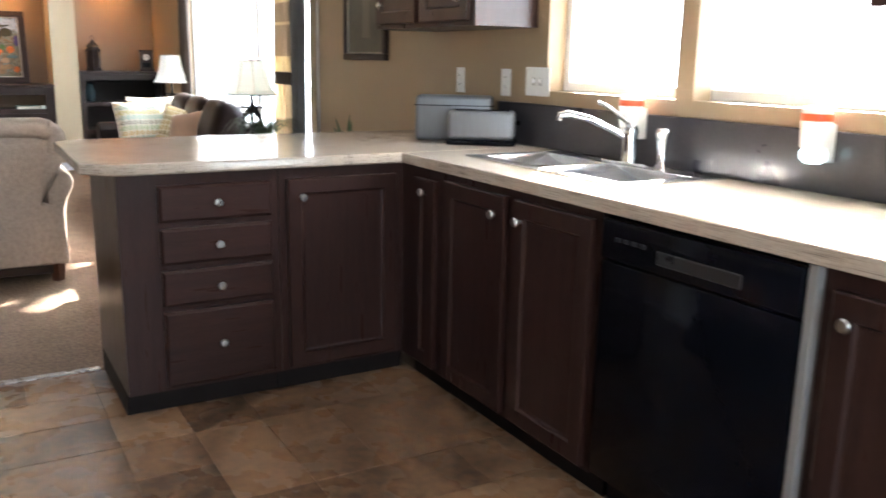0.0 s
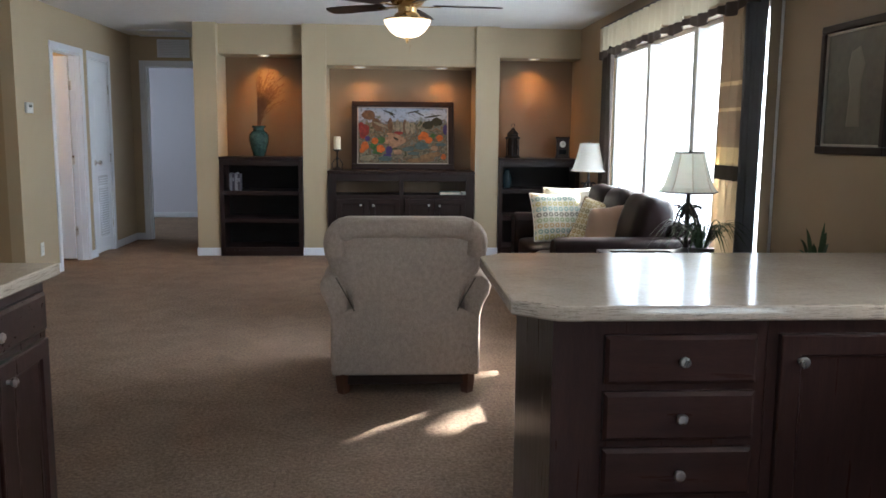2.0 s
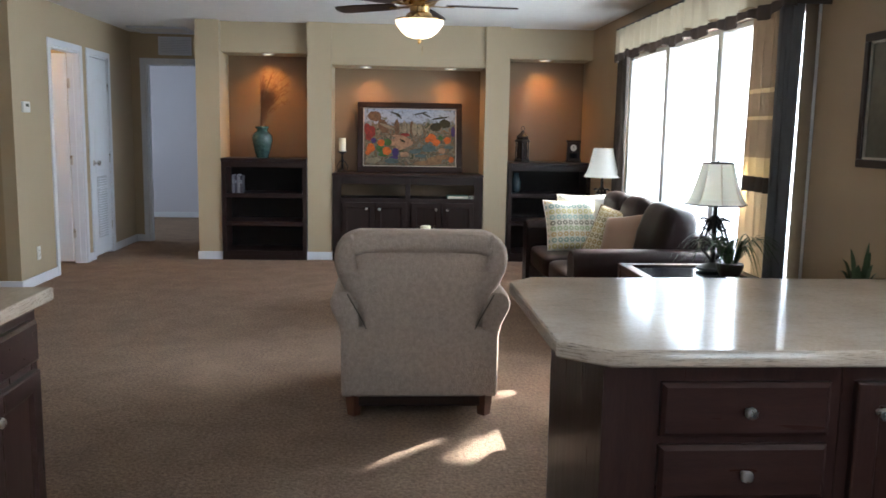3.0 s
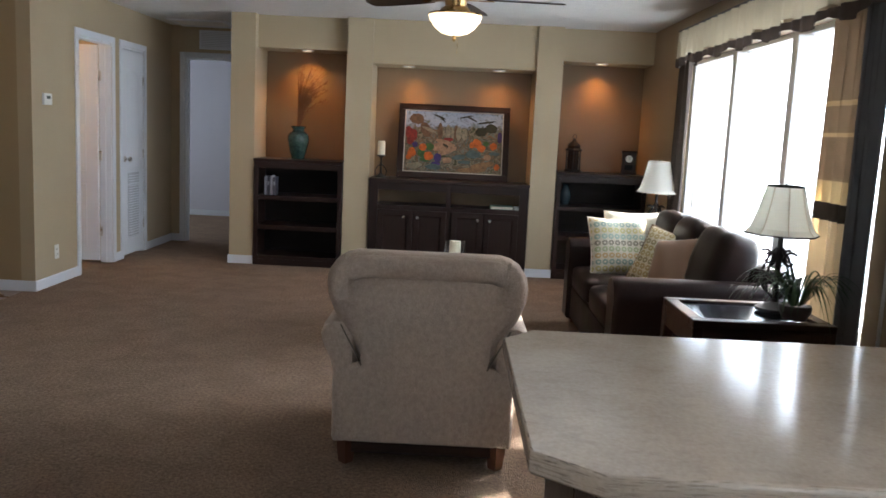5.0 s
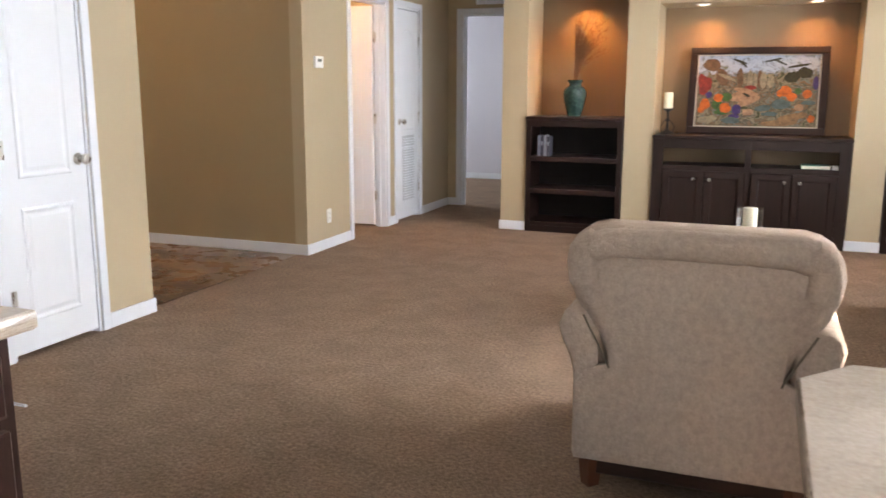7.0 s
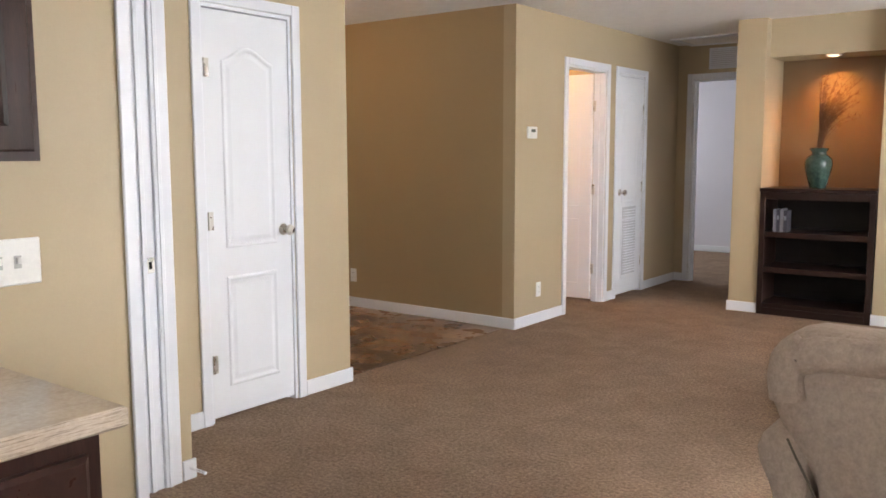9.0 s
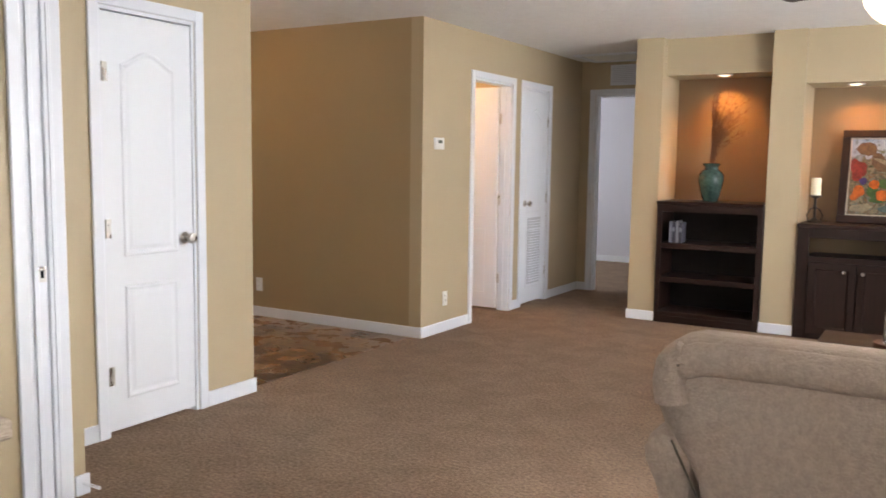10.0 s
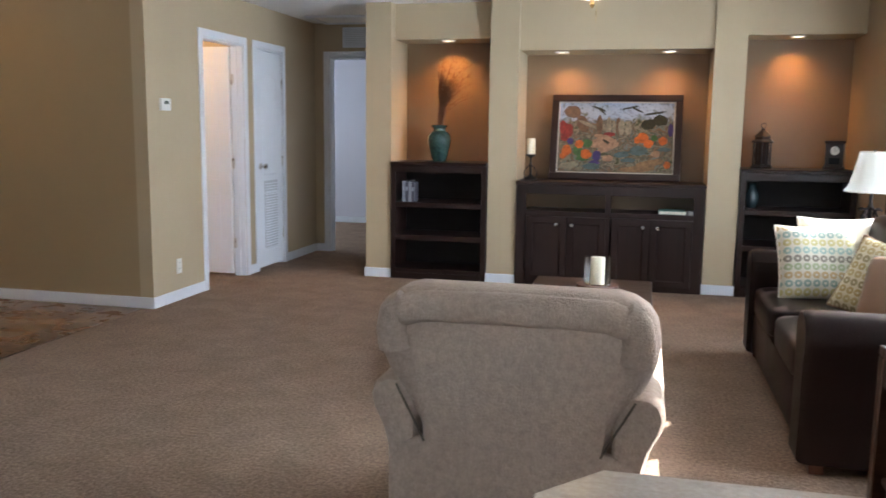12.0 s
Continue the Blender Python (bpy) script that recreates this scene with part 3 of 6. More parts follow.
# far side of the kitchen
LF = -0.450
for a, b in ((2.97, 3.74), (2.12, 2.968), (1.25, 2.118)):
    mid = (a + b) / 2
    cabinet("side_base_cabinet", "dark wood base cabinet under the side counter", KX + 0.003, LF, a, b, 0, 0.86, "+x", [
        ("drawer", a + 0.03, b - 0.03, 0.70, 0.82, mid, 0.76), ("door", a + 0.03, mid - 0.01, 0.105, 0.675, mid - 0.06, 0.62),
        ("door", mid + 0.01, b - 0.03, 0.105, 0.675, mid + 0.06, 0.62)])
for a, b in ((3.03, 3.865), (2.18, 3.028), (1.33, 2.178)):
    mid = (a + b) / 2
    cabinet("side_wall_cabinet", "dark wood wall cabinet over the side counter", KX + 0.003, KX + 0.305, a, b, 1.335, 2.20, "+x", [
        ("door", a + 0.02, mid - 0.01, 1.355, 2.18, mid - 0.06, 1.45), ("door", mid + 0.01, b - 0.02, 1.355, 2.18, mid + 0.06, 1.45)], toe=0.0)


def slab_top(name, pts, label):
    """A countertop 40 mm thick from an outline; its rounded edge band has flecks darkened for light contrast."""
    cx, cy = sum(p[0] for p in pts) / len(pts), sum(p[1] for p in pts) / len(pts)
    ob = thing(name, label, "countertop", (cx, cy, 0.861))
    own = [(u - cx, v - cy) for u, v in pts]
    top = bmesh.new()
    for z in (0.0, 0.039):
        top.faces.new([top.verts.new((p.x, p.y, z)) for p in offset_loop(own, 0.001)])
    part("top", top, COUNTER, ob)
    band, loops = bmesh.new(), []
    for d, z in ((0.001, 0.0), (-0.004, 0.005), (-0.004, 0.032), (-0.002, 0.037), (0.001, 0.039)):
        loops.append([band.verts.new((p.x, p.y, z)) for p in offset_loop(own, d)])
    for a, b in zip(loops, loops[1:]):
        for k in range(len(a)):
            band.faces.new((a[k], a[(k + 1) % len(a)], b[(k + 1) % len(a)], b[k]))
    part("edge_band", band, EDGE, ob, "beige edge band with flecks darkened for light contrast", True)
    return ob


slab_top("peninsula_countertop", [(1.042, 3.072), (WX - 0.006, 3.072), (WX - 0.006, 3.985), (1.017, 3.985), (0.938, 3.890), (0.938, 3.155)],
         "beige stone-look laminate countertop with clipped corners")
SK = (2.245, 2.640, 2.055, 2.855)   # hole for the sink: x0, x1, y0, y1
run = bmesh.new()
for i, (xa, xb) in enumerate(((2.065, SK[0]), (SK[0], SK[1]), (SK[1], WX - 0.006))):
    for j, (ya, yb) in enumerate(((-0.9, SK[2]), (SK[2], SK[3]), (SK[3], 3.066))):
        if (i, j) != (1, 1):
            slab(run, xa, xb, ya, yb, 0.861, 0.900)
bmesh.ops.remove_doubles(run, verts=run.verts, dist=1e-5)
inner = [f for f in run.faces if all(len(e.link_faces) > 2 for e in f.edges) and abs(f.normal.z) < 0.5]
bmesh.ops.delete(run, geom=inner, context="FACES_ONLY")
bmesh.ops.translate(run, verts=run.verts, vec=(-2.38, -1.083, -0.861))
sct = thing("sink_countertop", "beige stone-look laminate countertop with a steel sink", "countertop", (2.38, 1.083, 0.861))
part("top", run, COUNTER, sct)
part("edge_band", block(-0.320, -0.3155, -1.983, 1.983, 0.0005, 0.0385, 0.002), EDGE, sct, "beige edge band with flecks darkened for light contrast")
slab_top("side_countertop", [(KX + 0.003, 1.23), (-0.412, 1.23), (-0.412, 3.77), (KX + 0.003, 3.77)], "mottled beige laminate countertop, edge flecks darkened for light contrast")
setting("backsplash", block(WX - 0.016, WX, -0.9, 3.36, 0.9005, 1.075, 0.003), SPLASH, "dark glossy laminate backsplash strip", "backsplash")

# ---- sink, tap, dishwasher ----
sink = thing("kitchen_sink", "double-bowl stainless steel sink set into the counter", "sink", (2.44, 2.455, 0.9))
rim = bmesh.new()
BOWLS = ((-0.165, 0.125, -0.375, -0.015), (-0.165, 0.125, 0.015, 0.375))
for r in ((-0.215, -0.165, -0.42, 0.42), (0.125, 0.215, -0.42, 0.42), (-0.165, 0.125, -0.42, -0.375), (-0.165, 0.125, 0.375, 0.42), (-0.165, 0.125, -0.015, 0.015)):
    slab(rim, *r, 0.001, 0.006)
part("rim", rim, STEEL, sink)
for x0, x1, y0, y1 in BOWLS:
    bm = moulded(bmesh.new(), rect(x0, x1, y0, y1), lambda u, v, h: (u, v, h), ((0, 0.004), (0.006, -0.01), (0.018, -0.14), (0.045, -0.165)))
    bowl = part("bowl", bm, STEEL, sink, "", True)
    part("drain", lathe([(0.0, -0.1635), (0.030, -0.1635), (0.040, -0.161), (0.044, -0.163)], 20, ((x0 + x1) / 2, (y0 + y1) / 2, 0)), CHROME, bowl, "", True)
tap = thing("kitchen_tap", "chrome single-lever kitchen tap behind the sink", "tap", (2.605, 2.42, 0.906))
part("deck_plate", block(-0.028, 0.028, -0.11, 0.11, 0, 0.010, 0.004, 2), CHROME, tap, "", True)
part("body", lathe([(0.030, 0.010), (0.028, 0.03), (0.026, 0.10), (0.028, 0.115), (0.022, 0.135), (0.0, 0.142)], 20), CHROME, tap, "", True)
part("spout", tube([(0, 0, 0.085), (-0.05, 0.03, 0.115), (-0.12, 0.07, 0.150), (-0.19, 0.11, 0.168), (-0.21, 0.12, 0.165), (-0.213, 0.122, 0.145)], 0.0135, sides=12), CHROME, tap, "", True)
part("lever", tube([(0, 0, 0.135), (-0.02, 0.04, 0.165), (-0.04, 0.09, 0.195), (-0.045, 0.12, 0.205)], 0.010, sides=10, taper=0.7), CHROME, tap, "", True)
part("sprayer", lathe([(0.022, 0.0), (0.020, 0.012), (0.014, 0.02), (0.016, 0.06), (0.022, 0.10), (0.024, 0.125), (0.016, 0.135), (0, 0.137)], 18, (0.0, -0.155, 0)), CHROME, tap, "chrome side sprayer", True)
PLAST = shader("white_plastic", (0.82, 0.82, 0.80), 0.35, scale=8, grain=80, bump=0.02)
RED = shader("orange_red_label", (0.62, 0.10, 0.03), 0.4, scale=8, grain=80, bump=0.02)
for by, lit in ((2.455, False), (1.725, True)):
    b = thing("air_freshener", "white orange-banded plug-in air freshener on the backsplash, %s" % ("night light glowing" if lit else "unlit"), "air freshener", (2.634, by, 0.985), 0, "plug-ins on the backsplash")
    part("body", lathe([(0.0, 0.040), (0.030, 0.040), (0.037, 0.046), (0.040, 0.10), (0.041, 0.118)], 24), PLAST, b, "", True)
    part("band", lathe([(0.0415, 0.118), (0.042, 0.119), (0.042, 0.137), (0.0415, 0.138)], 24), RED, b, "orange band", True)
    part("cap", lathe([(0.041, 0.138), (0.040, 0.150), (0.034, 0.156), (0, 0.157)], 24), PLAST, b, "", True)
    part("plug_plate", block(0.0, 0.0500, -0.030, 0.030, 0.005, 0.11, 0.003), PLAST, b)
    part("night_light", lathe([(0.0, 0.0), (0.022, 0.002), (0.034, 0.014), (0.036, 0.030), (0.030, 0.040), (0.0, 0.040)], 24), glow("lit_cool_night_light", (0.62, 0.98, 1.0), 0.5) if lit else PLAST, b, "cool glowing lens" if lit else "", True)

dw = thing("dishwasher", "black built-in dishwasher under the counter", "dishwasher", (SF + 0.30, 1.607, 0))
part("body", block(-0.29, 0.28, -0.310, 0.310, 0.10, 0.855), BLACK, dw)
part("door", block(-0.325, -0.29, -0.308, 0.308, 0.115, 0.735, 0.006, 2), BLACK, dw, "glossy black door", True)
ctl = part("control_panel", block(-0.330, -0.29, -0.308, 0.308, 0.740, 0.850, 0.008, 2), BLACK, dw, "black control panel", True)
part("pocket_handle", block(-0.334, -0.328, -0.16, 0.10, 0.765, 0.800, 0.003), shader("dark_grey_plastic", (0.016, 0.016, 0.018), 0.3, scale=8, grain=60), ctl, "grey pocket handle")
for k in range(4):
    part("button", block(-0.334, -0.329, 0.14 + k * 0.03, 0.16 + k * 0.03, 0.795, 0.805, 0.001), MATS["dark_grey_plastic"], ctl)
part("kick_plate", block(-0.25, -0.24, -0.305, 0.305, 0.0, 0.10), BLACK, dw)
fs = part("filler_strip", block(SF - 0.022, SF + 0.3, 1.272, 1.292, 0.0, 0.858), shader("grey_filler_board", (0.30, 0.28, 0.27), 0.5, scale=6, grain=60, bump=0.05), None)
tagged(fs, "grey filler strip beside the black dishwasher", "filler strip")

# ---- toaster, wall plates ----
GREY = shader("brushed_grey_steel", (0.20, 0.21, 0.23), 0.42, 0.5, scale=10, grain=120, bump=0.04, stretch=(8, 8, 1))
ts = thing("toaster", "grey metal toaster with black base", "toaster", (2.525, 3.235, 0.9005), -38)
part("base", block(-0.145, 0.145, -0.07, 0.07, 0.0, 0.022, 0.006), BLACK, ts, "black base")
part("shell", block(-0.14, 0.14, -0.065, 0.065, 0.022, 0.142, 0.020, 4), GREY, ts, "", True)
for sy in (-0.028, 0.028):
    part("slot", block(-0.115, 0.115, sy - 0.012, sy + 0.012, 0.1415, 0.1435), BLACK, ts, "dark bread slot")
part("lever", block(0.140, 0.160, -0.016, 0.016, 0.085, 0.102, 0.004), BLACK, ts)
bxr = thing("bread_box", "grey metal counter box behind the toaster", "box", (2.53, 3.47, 0.9005), -34)
part("body", block(-0.17, 0.17, -0.07, 0.07, 0.0, 0.195, 0.020, 4), GREY, bxr, "", True)
part("lid_seam", block(-0.172, 0.172, -0.072, 0.072, 0.150, 0.154), BLACK, bxr)


def wall_plate(x, y, z, ways, face, label, category):
    """A white electric plate. face: '+x', '-x' or '-y'."""
    turn = {"+x": 90, "-x": -90, "-y": 0}[face]
    ob = thing("wall_plate", label, category, (x, y, z), turn, "white wall plates")
    w = 0.036 + 0.0235 * (ways - 1) * 1.95
    part("plate", block(-w, w, -0.006, 0, -0.058, 0.058, 0.003), PLAST, ob)
    for k in range(ways):
        u = (k - (ways - 1) / 2) * 0.046
        if category == "switch":
            part("toggle", block(u - 0.005, u + 0.005, -0.016, -0.006, -0.004, 0.012, 0.001), PLAST, ob)
            # grey patch round the toggle, shade of the slot put in as colour
            part("slot", block(u - 0.009, u + 0.009, -0.0068, -0.006, -0.016, 0.016), shader("plate_shadow_grey", (0.45, 0.45, 0.44), 0.5, scale=8, grain=60) if "plate_shadow_grey" not in MATS else MATS["plate_shadow_grey"], ob)
        else:
            for dz in (-0.02, 0.02):
                r = part("socket", block(u - 0.016, u + 0.016, -0.0085, -0.006, dz - 0.014, dz + 0.014, 0.002), PLAST, ob)
                for du in (-0.006, 0.006):
                    part("slit", block(u + du - 0.0012, u + du + 0.0012, -0.009, -0.0085, dz - 0.003, dz + 0.007), BLACK, r)
    return ob


wall_plate(LX, 8.655, 0.268, 1, "+x", "white electric outlet low on the tan wall", "outlet")
wall_plate(-4.11, 8.30, 0.28, 1, "-y", "white electric outlet on the tan entry wall", "outlet")
wall_plate(KX, 3.925, 1.085, 2, "+x", "white double light switch above the side counter", "switch")
for py in (3.70, 3.32):
    wall_plate(WX, py, 1.155, 1, "-x", "white electric outlet above the backsplash", "outlet")
wall_plate(WX, 3.09, 1.165, 2, "-x", "white double light switch beside the kitchen window", "switch")
th = thing("thermostat", "white wall thermostat with a small grey display", "thermostat", (LX, 8.52, 1.503), 90)
part("case", block(-0.062, 0.062, -0.024, 0, -0.045, 0.045, 0.006, 2), PLAST, th, "", True)
part("display", block(-0.030, 0.030, -0.0255, -0.024, 0.002, 0.026), shader("grey_display", (0.16, 0.18, 0.16), 0.2, scale=5, grain=40, bump=0), th, "grey display")

# ---- windows ----
GLASS = clear("window_glass")
VINYLW = shader("white_vinyl_frame", (0.82, 0.82, 0.81), 0.35, scale=6, grain=80, bump=0.03)


def window(name, label, y0, y1, z0, z1, bars, sill):
    ob = tagged(thing(name, label, "window", (WX, (y0 + y1) / 2, z0)), kind="structure")
    c, h = (y0 + y1) / 2, z1 - z0
    a, b = y0 - c, y1 - c
    f = 0.038
    X0, X1 = 0.085, 0.15
    for nm, r in (("window_frame", (X0, X1, a, a + f, 0, h)), ("window_frame", (X0, X1, b - f, b, 0, h)), ("window_frame", (X0, X1, a + f, b - f, 0, f)), ("window_frame", (X0, X1, a + f, b - f, h - f, h))):
        part(nm, block(*r, 0.004), VINYLW, ob)
    cuts = [a + f] + [v for y in bars for v in (y - c - 0.042, y - c + 0.042)] + [b - f]
    for y in bars:
        part("mullion", block(0.03 if sill else X0, X1, y - c - 0.042, y - c + 0.042, f, h - f, 0.004), VINYLW, ob)
    for p, q in zip(cuts[::2], cuts[1::2]):
        g = part("pane", block(0.112, 0.118, p, q, f, h - f), GLASS, ob, "clear glass pane")
        g.visible_shadow = False
    if sill:
        part("window_sill", block(-0.02, X0, a, b, 0.0, 0.02, 0.004), VINYLW, ob)
    return ob


window("window_1", "wide living room window with white mullions in daylight", VY0, VY1, VZ0, VZ1, (6.85, 7.90), True)
kw = window("window_2", "double kitchen window over the sink in daylight", KY0, KY1, KZ0, KZ1, (2.28,), False)
part("centre_post", block(0.0, 0.083, -0.04, 0.04, 0.0, KZ1 - KZ0), WINDOWW, kw, "post between the panes in the backlit wall brown")
# unseen rear window, added to go with the fill lamp
rw = tagged(thing("window_3", "unseen rear window added for the fill light", "window", (0.6, -2.15, 0.8)), kind="structure")
for r in ((-1.0, 1.0, -0.03, 0.03, 0, 0.04), (-1.0, 1.0, -0.03, 0.03, 1.26, 1.30), (-1.0, -0.96, -0.03, 0.03, 0.04, 1.26), (0.96, 1.0, -0.03, 0.03, 0.04, 1.26)):
    part("window_frame", block(*r, 0.004), VINYLW, rw)
g = part("pane", block(-0.96, 0.96, -0.004, 0.004, 0.04, 1.26), GLASS, rw, "clear glass pane")
g.visible_shadow = False
# bright overcast-white distance outside, and unseen eaves added to shade the windows
setting("backdrop", block(16.0, 16.1, -25, 45, -0.8, 6.4), glow("hazy_bright_distance", (0.93, 0.96, 1.0), 1.0), "bright hazy distance outside the windows", "backdrop")
setting("eaves", block(WX + 0.165, WX + 0.60, -2.2, 14.4, 2.46, 2.58), WHITE, "unseen white eaves added to cut off the high sun", "eaves")


# ---- soft shapes ----
def puff(cx, cy, cz, sx, sy, sz, e=0.45, nu=28, nv=16):
    """A rounded cushion: a superellipsoid with half sizes sx, sy, sz."""
    def p(a, k):
        return math.copysign(abs(a) ** k, a)
    bm = bmesh.new()
    rows = []
    for j in range(1, nv):
        b = -math.pi / 2 + math.pi * j / nv
        rows.append([bm.verts.new((cx + sx * p(math.cos(b), e) * p(math.cos(a), e), cy + sy * p(math.cos(b), e) * p(math.sin(a), e), cz + sz * p(math.sin(b), e)))
                     for a in (2 * math.pi * i / nu for i in range(nu))])
    for r, s in zip(rows, rows[1:]):
        for i in range(nu):
            bm.faces.new((r[i], r[(i + 1) % nu], s[(i + 1) % nu], s[i]))
    bm.faces.new(rows[0][::-1])
    bm.faces.new(rows[-1])
    return bm


def throw_pillow(label, size, thick, material, m, seam):
    ob = thing("throw_pillow", label, "pillow", group="pillows on the sofa")
    ob.matrix_world = m
    n, bm = 18, bmesh.new()
    for s in (1, -1):
        g = [[None] * (n + 1) for _ in range(n + 1)]
        for i in range(n + 1):
            for j in range(n + 1):
                u, v = 2 * i / n - 1, 2 * j / n - 1
                pin = 1 - 0.07 * (1 - u * u) * abs(v) ** 3 - 0.07 * (1 - v * v) * abs(u) ** 3
                h = max(0.0, (1 - u ** 4) * (1 - v ** 4)) ** 0.5
                wob = 0.006 * math.sin(5 * u + 2 * v) * h
                g[i][j] = bm.verts.new((u * size / 2 * pin, s * (thick / 2 * h + wob * s), v * size / 2 * pin))
        for i in range(n):
            for j in range(n):
                bm.faces.new((g[i][j], g[i + 1][j], g[i + 1][j + 1], g[i][j + 1]))
    bmesh.ops.remove_doubles(bm, verts=bm.verts, dist=1e-4)
    part("cover", bm, material, ob, "", True)
    q = size / 2 - 0.002
    loop = []
    for k in range(65):
        f = k / 16
        s, r = int(f) % 4, 2 * (f % 1) - 1
        pin = 1 - 0.07 * (1 - r * r)
        loop.append([(r * q, 0, -q * pin), (q * pin, 0, r * q), (-r * q, 0, q * pin), (-q * pin, 0, -r * q)][s])
    part("piping", tube(loop, 0.006, sides=6), seam, ob, "", True)
    return ob


def banded(name, colors, period, ground, axis=2):
    """Plain woven ground with rows of small rings, each row in a colour of its own."""
    m = shader(name, colors[0], 0.9, scale=20, grain=300, bump=0.4, depth=0.002, amount=0.3)
    n, l = m.node_tree.nodes, m.node_tree.links
    b = n["Principled BSDF"]
    tc, sp = n.new("ShaderNodeTexCoord"), n.new("ShaderNodeSeparateXYZ")
    l.new(tc.outputs["Object"], sp.inputs[0])

    def calc(op, a, c=None):
        k = n.new("ShaderNodeMath")
        k.operation = op
        for i, v in enumerate((a, c)):
            if v is None:
                continue
            if isinstance(v, (int, float)):
                k.inputs[i].default_value = v
            else:
                l.new(v, k.inputs[i])
        return k.outputs[0]
    v = calc("FRACT", calc("DIVIDE", calc("ADD", sp.outputs[axis], 10.0), period))
    ramp = n.new("ShaderNodeValToRGB")
    ramp.color_ramp.interpolation = "CONSTANT"
    while len(ramp.color_ramp.elements) < len(colors):
        ramp.color_ramp.elements.new(0.5)
    for i, c in enumerate(colors):
        ramp.color_ramp.elements[i].position = i / len(colors)
        ramp.color_ramp.elements[i].color = (*c, 1)
    l.new(v, ramp.inputs[0])
    cell = period / len(colors)
    du = calc("SUBTRACT", calc("FRACT", calc("DIVIDE", calc("ADD", sp.outputs[0], 10.0), cell)), 0.5)
    dv = calc("SUBTRACT", calc("FRACT", calc("DIVIDE", calc("ADD", sp.outputs[axis], 10.0), cell)), 0.5)
    d = calc("ADD", calc("MULTIPLY", du, du), calc("MULTIPLY", dv, dv))
    ring = calc("MULTIPLY", calc("GREATER_THAN", d, 0.022), calc("LESS_THAN", d, 0.19))
    mix = n.new("ShaderNodeMix")
    mix.data_type = "RGBA"
    mix.inputs[6].default_value = (*ground, 1)
    l.new(calc("MULTIPLY", ring, 0.85), mix.inputs[0])
    l.new(ramp.outputs[0], mix.inputs[7])
    l.new(mix.outputs[2], b.inputs["Base Color"])
    return m


# ---- armchair, seen from behind ----
ac = thing("armchair", "beige woven armchair with rolled arms and block feet", "armchair", (0.712, 5.20, 0))
XC, YB = 0.712, 5.20
FOOT = shader("reddish_brown_foot_wood", (0.12, 0.045, 0.025), 0.4, scale=5, grain=40, stretch=(8, 8, 1))


def side_shape(levels, y0, y1, soft):
    """A solid with half widths by height, symmetrical about x = 0, from y0 to y1."""
    bm = bmesh.new()
    left = [(-w, z) for z, w in levels]
    pts = left[::-1] + [(w, z) for z, w in levels]
    loops = []
    for d, y in ((soft, y0), (soft * 0.4, y0 + soft * 0.35), (0, y0 + soft), (0, y1 - soft), (soft * 0.4, y1 - soft * 0.35), (soft, y1)):
        ring = offset_loop(pts, d) if d else [Vector(q) for q in pts]
        loops.append([bm.verts.new((p.x, y, p.y)) for p in ring])
    for a, b in zip(loops, loops[1:]):
        for k in range(len(a)):
            bm.faces.new((a[k], a[(k + 1) % len(a)], b[(k + 1) % len(a)], b[k]))
    bm.faces.new(loops[0])
    bm.faces.new(loops[-1][::-1])
    return bm


part("base", side_shape([(0.098, 0.368), (0.115, 0.374), (0.30, 0.374), (0.42, 0.374)], 0.0, 0.80, 0.02), LINEN, ac, "", True)
back_levels = [(0.14, 0.252), (0.42, 0.252), (0.50, 0.285), (0.58, 0.332), (0.66, 0.374), (0.73, 0.400), (0.79, 0.407), (0.84, 0.398), (0.88, 0.372), (0.905, 0.335), (0.918, 0.290)]
bm = side_shape(back_levels, -0.018, 0.20, 0.05)
for v in bm.verts:
    if v.co.z > 0.45:
        v.co.y -= 0.10 * (v.co.z - 0.45)
part("back", bm, LINEN, ac, "", True)
rim = []
for z, w in back_levels[2:]:
    rim.append((-(w - 0.058), -0.020 - 0.10 * (z - 0.45), z if z < 0.86 else 0.862 + (z - 0.86) * 0.1))
rim = rim[3:7] + [(-0.312, -0.062, 0.848), (-0.27, -0.064, 0.864), (-0.22, -0.065, 0.868)]
rim = rim + [(0, -0.066, 0.872)] + [(-x, y, z) for x, y, z in rim[::-1]]
fine = []
for a, b in zip(rim, rim[1:]):
    for k in range(3):
        fine.append(tuple(Vector(a).lerp(Vector(b), k / 3)))
fine.append(rim[-1])
bm = tube(fine, 0.047, sides=14)
for v in bm.verts:
    v.co.y = v.co.y * 0.75 - 0.004 + 0.03 * noise.noise(v.co * 9) * 0.35
part("back_roll", bm, LINEN, ac, "rolled and gathered back edge", True)
bm = moulded(bmesh.new(), [(-0.366, 0.112), (0.366, 0.112), (0.370, 0.37), (0.340, 0.425), (0.262, 0.455), (0.272, 0.54), (0.300, 0.64), (0.292, 0.79),
                              (-0.292, 0.79), (-0.300, 0.64), (-0.272, 0.54), (-0.262, 0.455), (-0.340, 0.425), (-0.370, 0.37)],
             lambda u, v, h: (u, -0.016 - h - 0.10 * max(0, v - 0.45), v), ((0, -0.014), (0.004, 0.002), (0.012, 0.006), (0.04, 0.008)))
part("back_panel", bm, LINEN, ac, "flat sewn back panel", True)
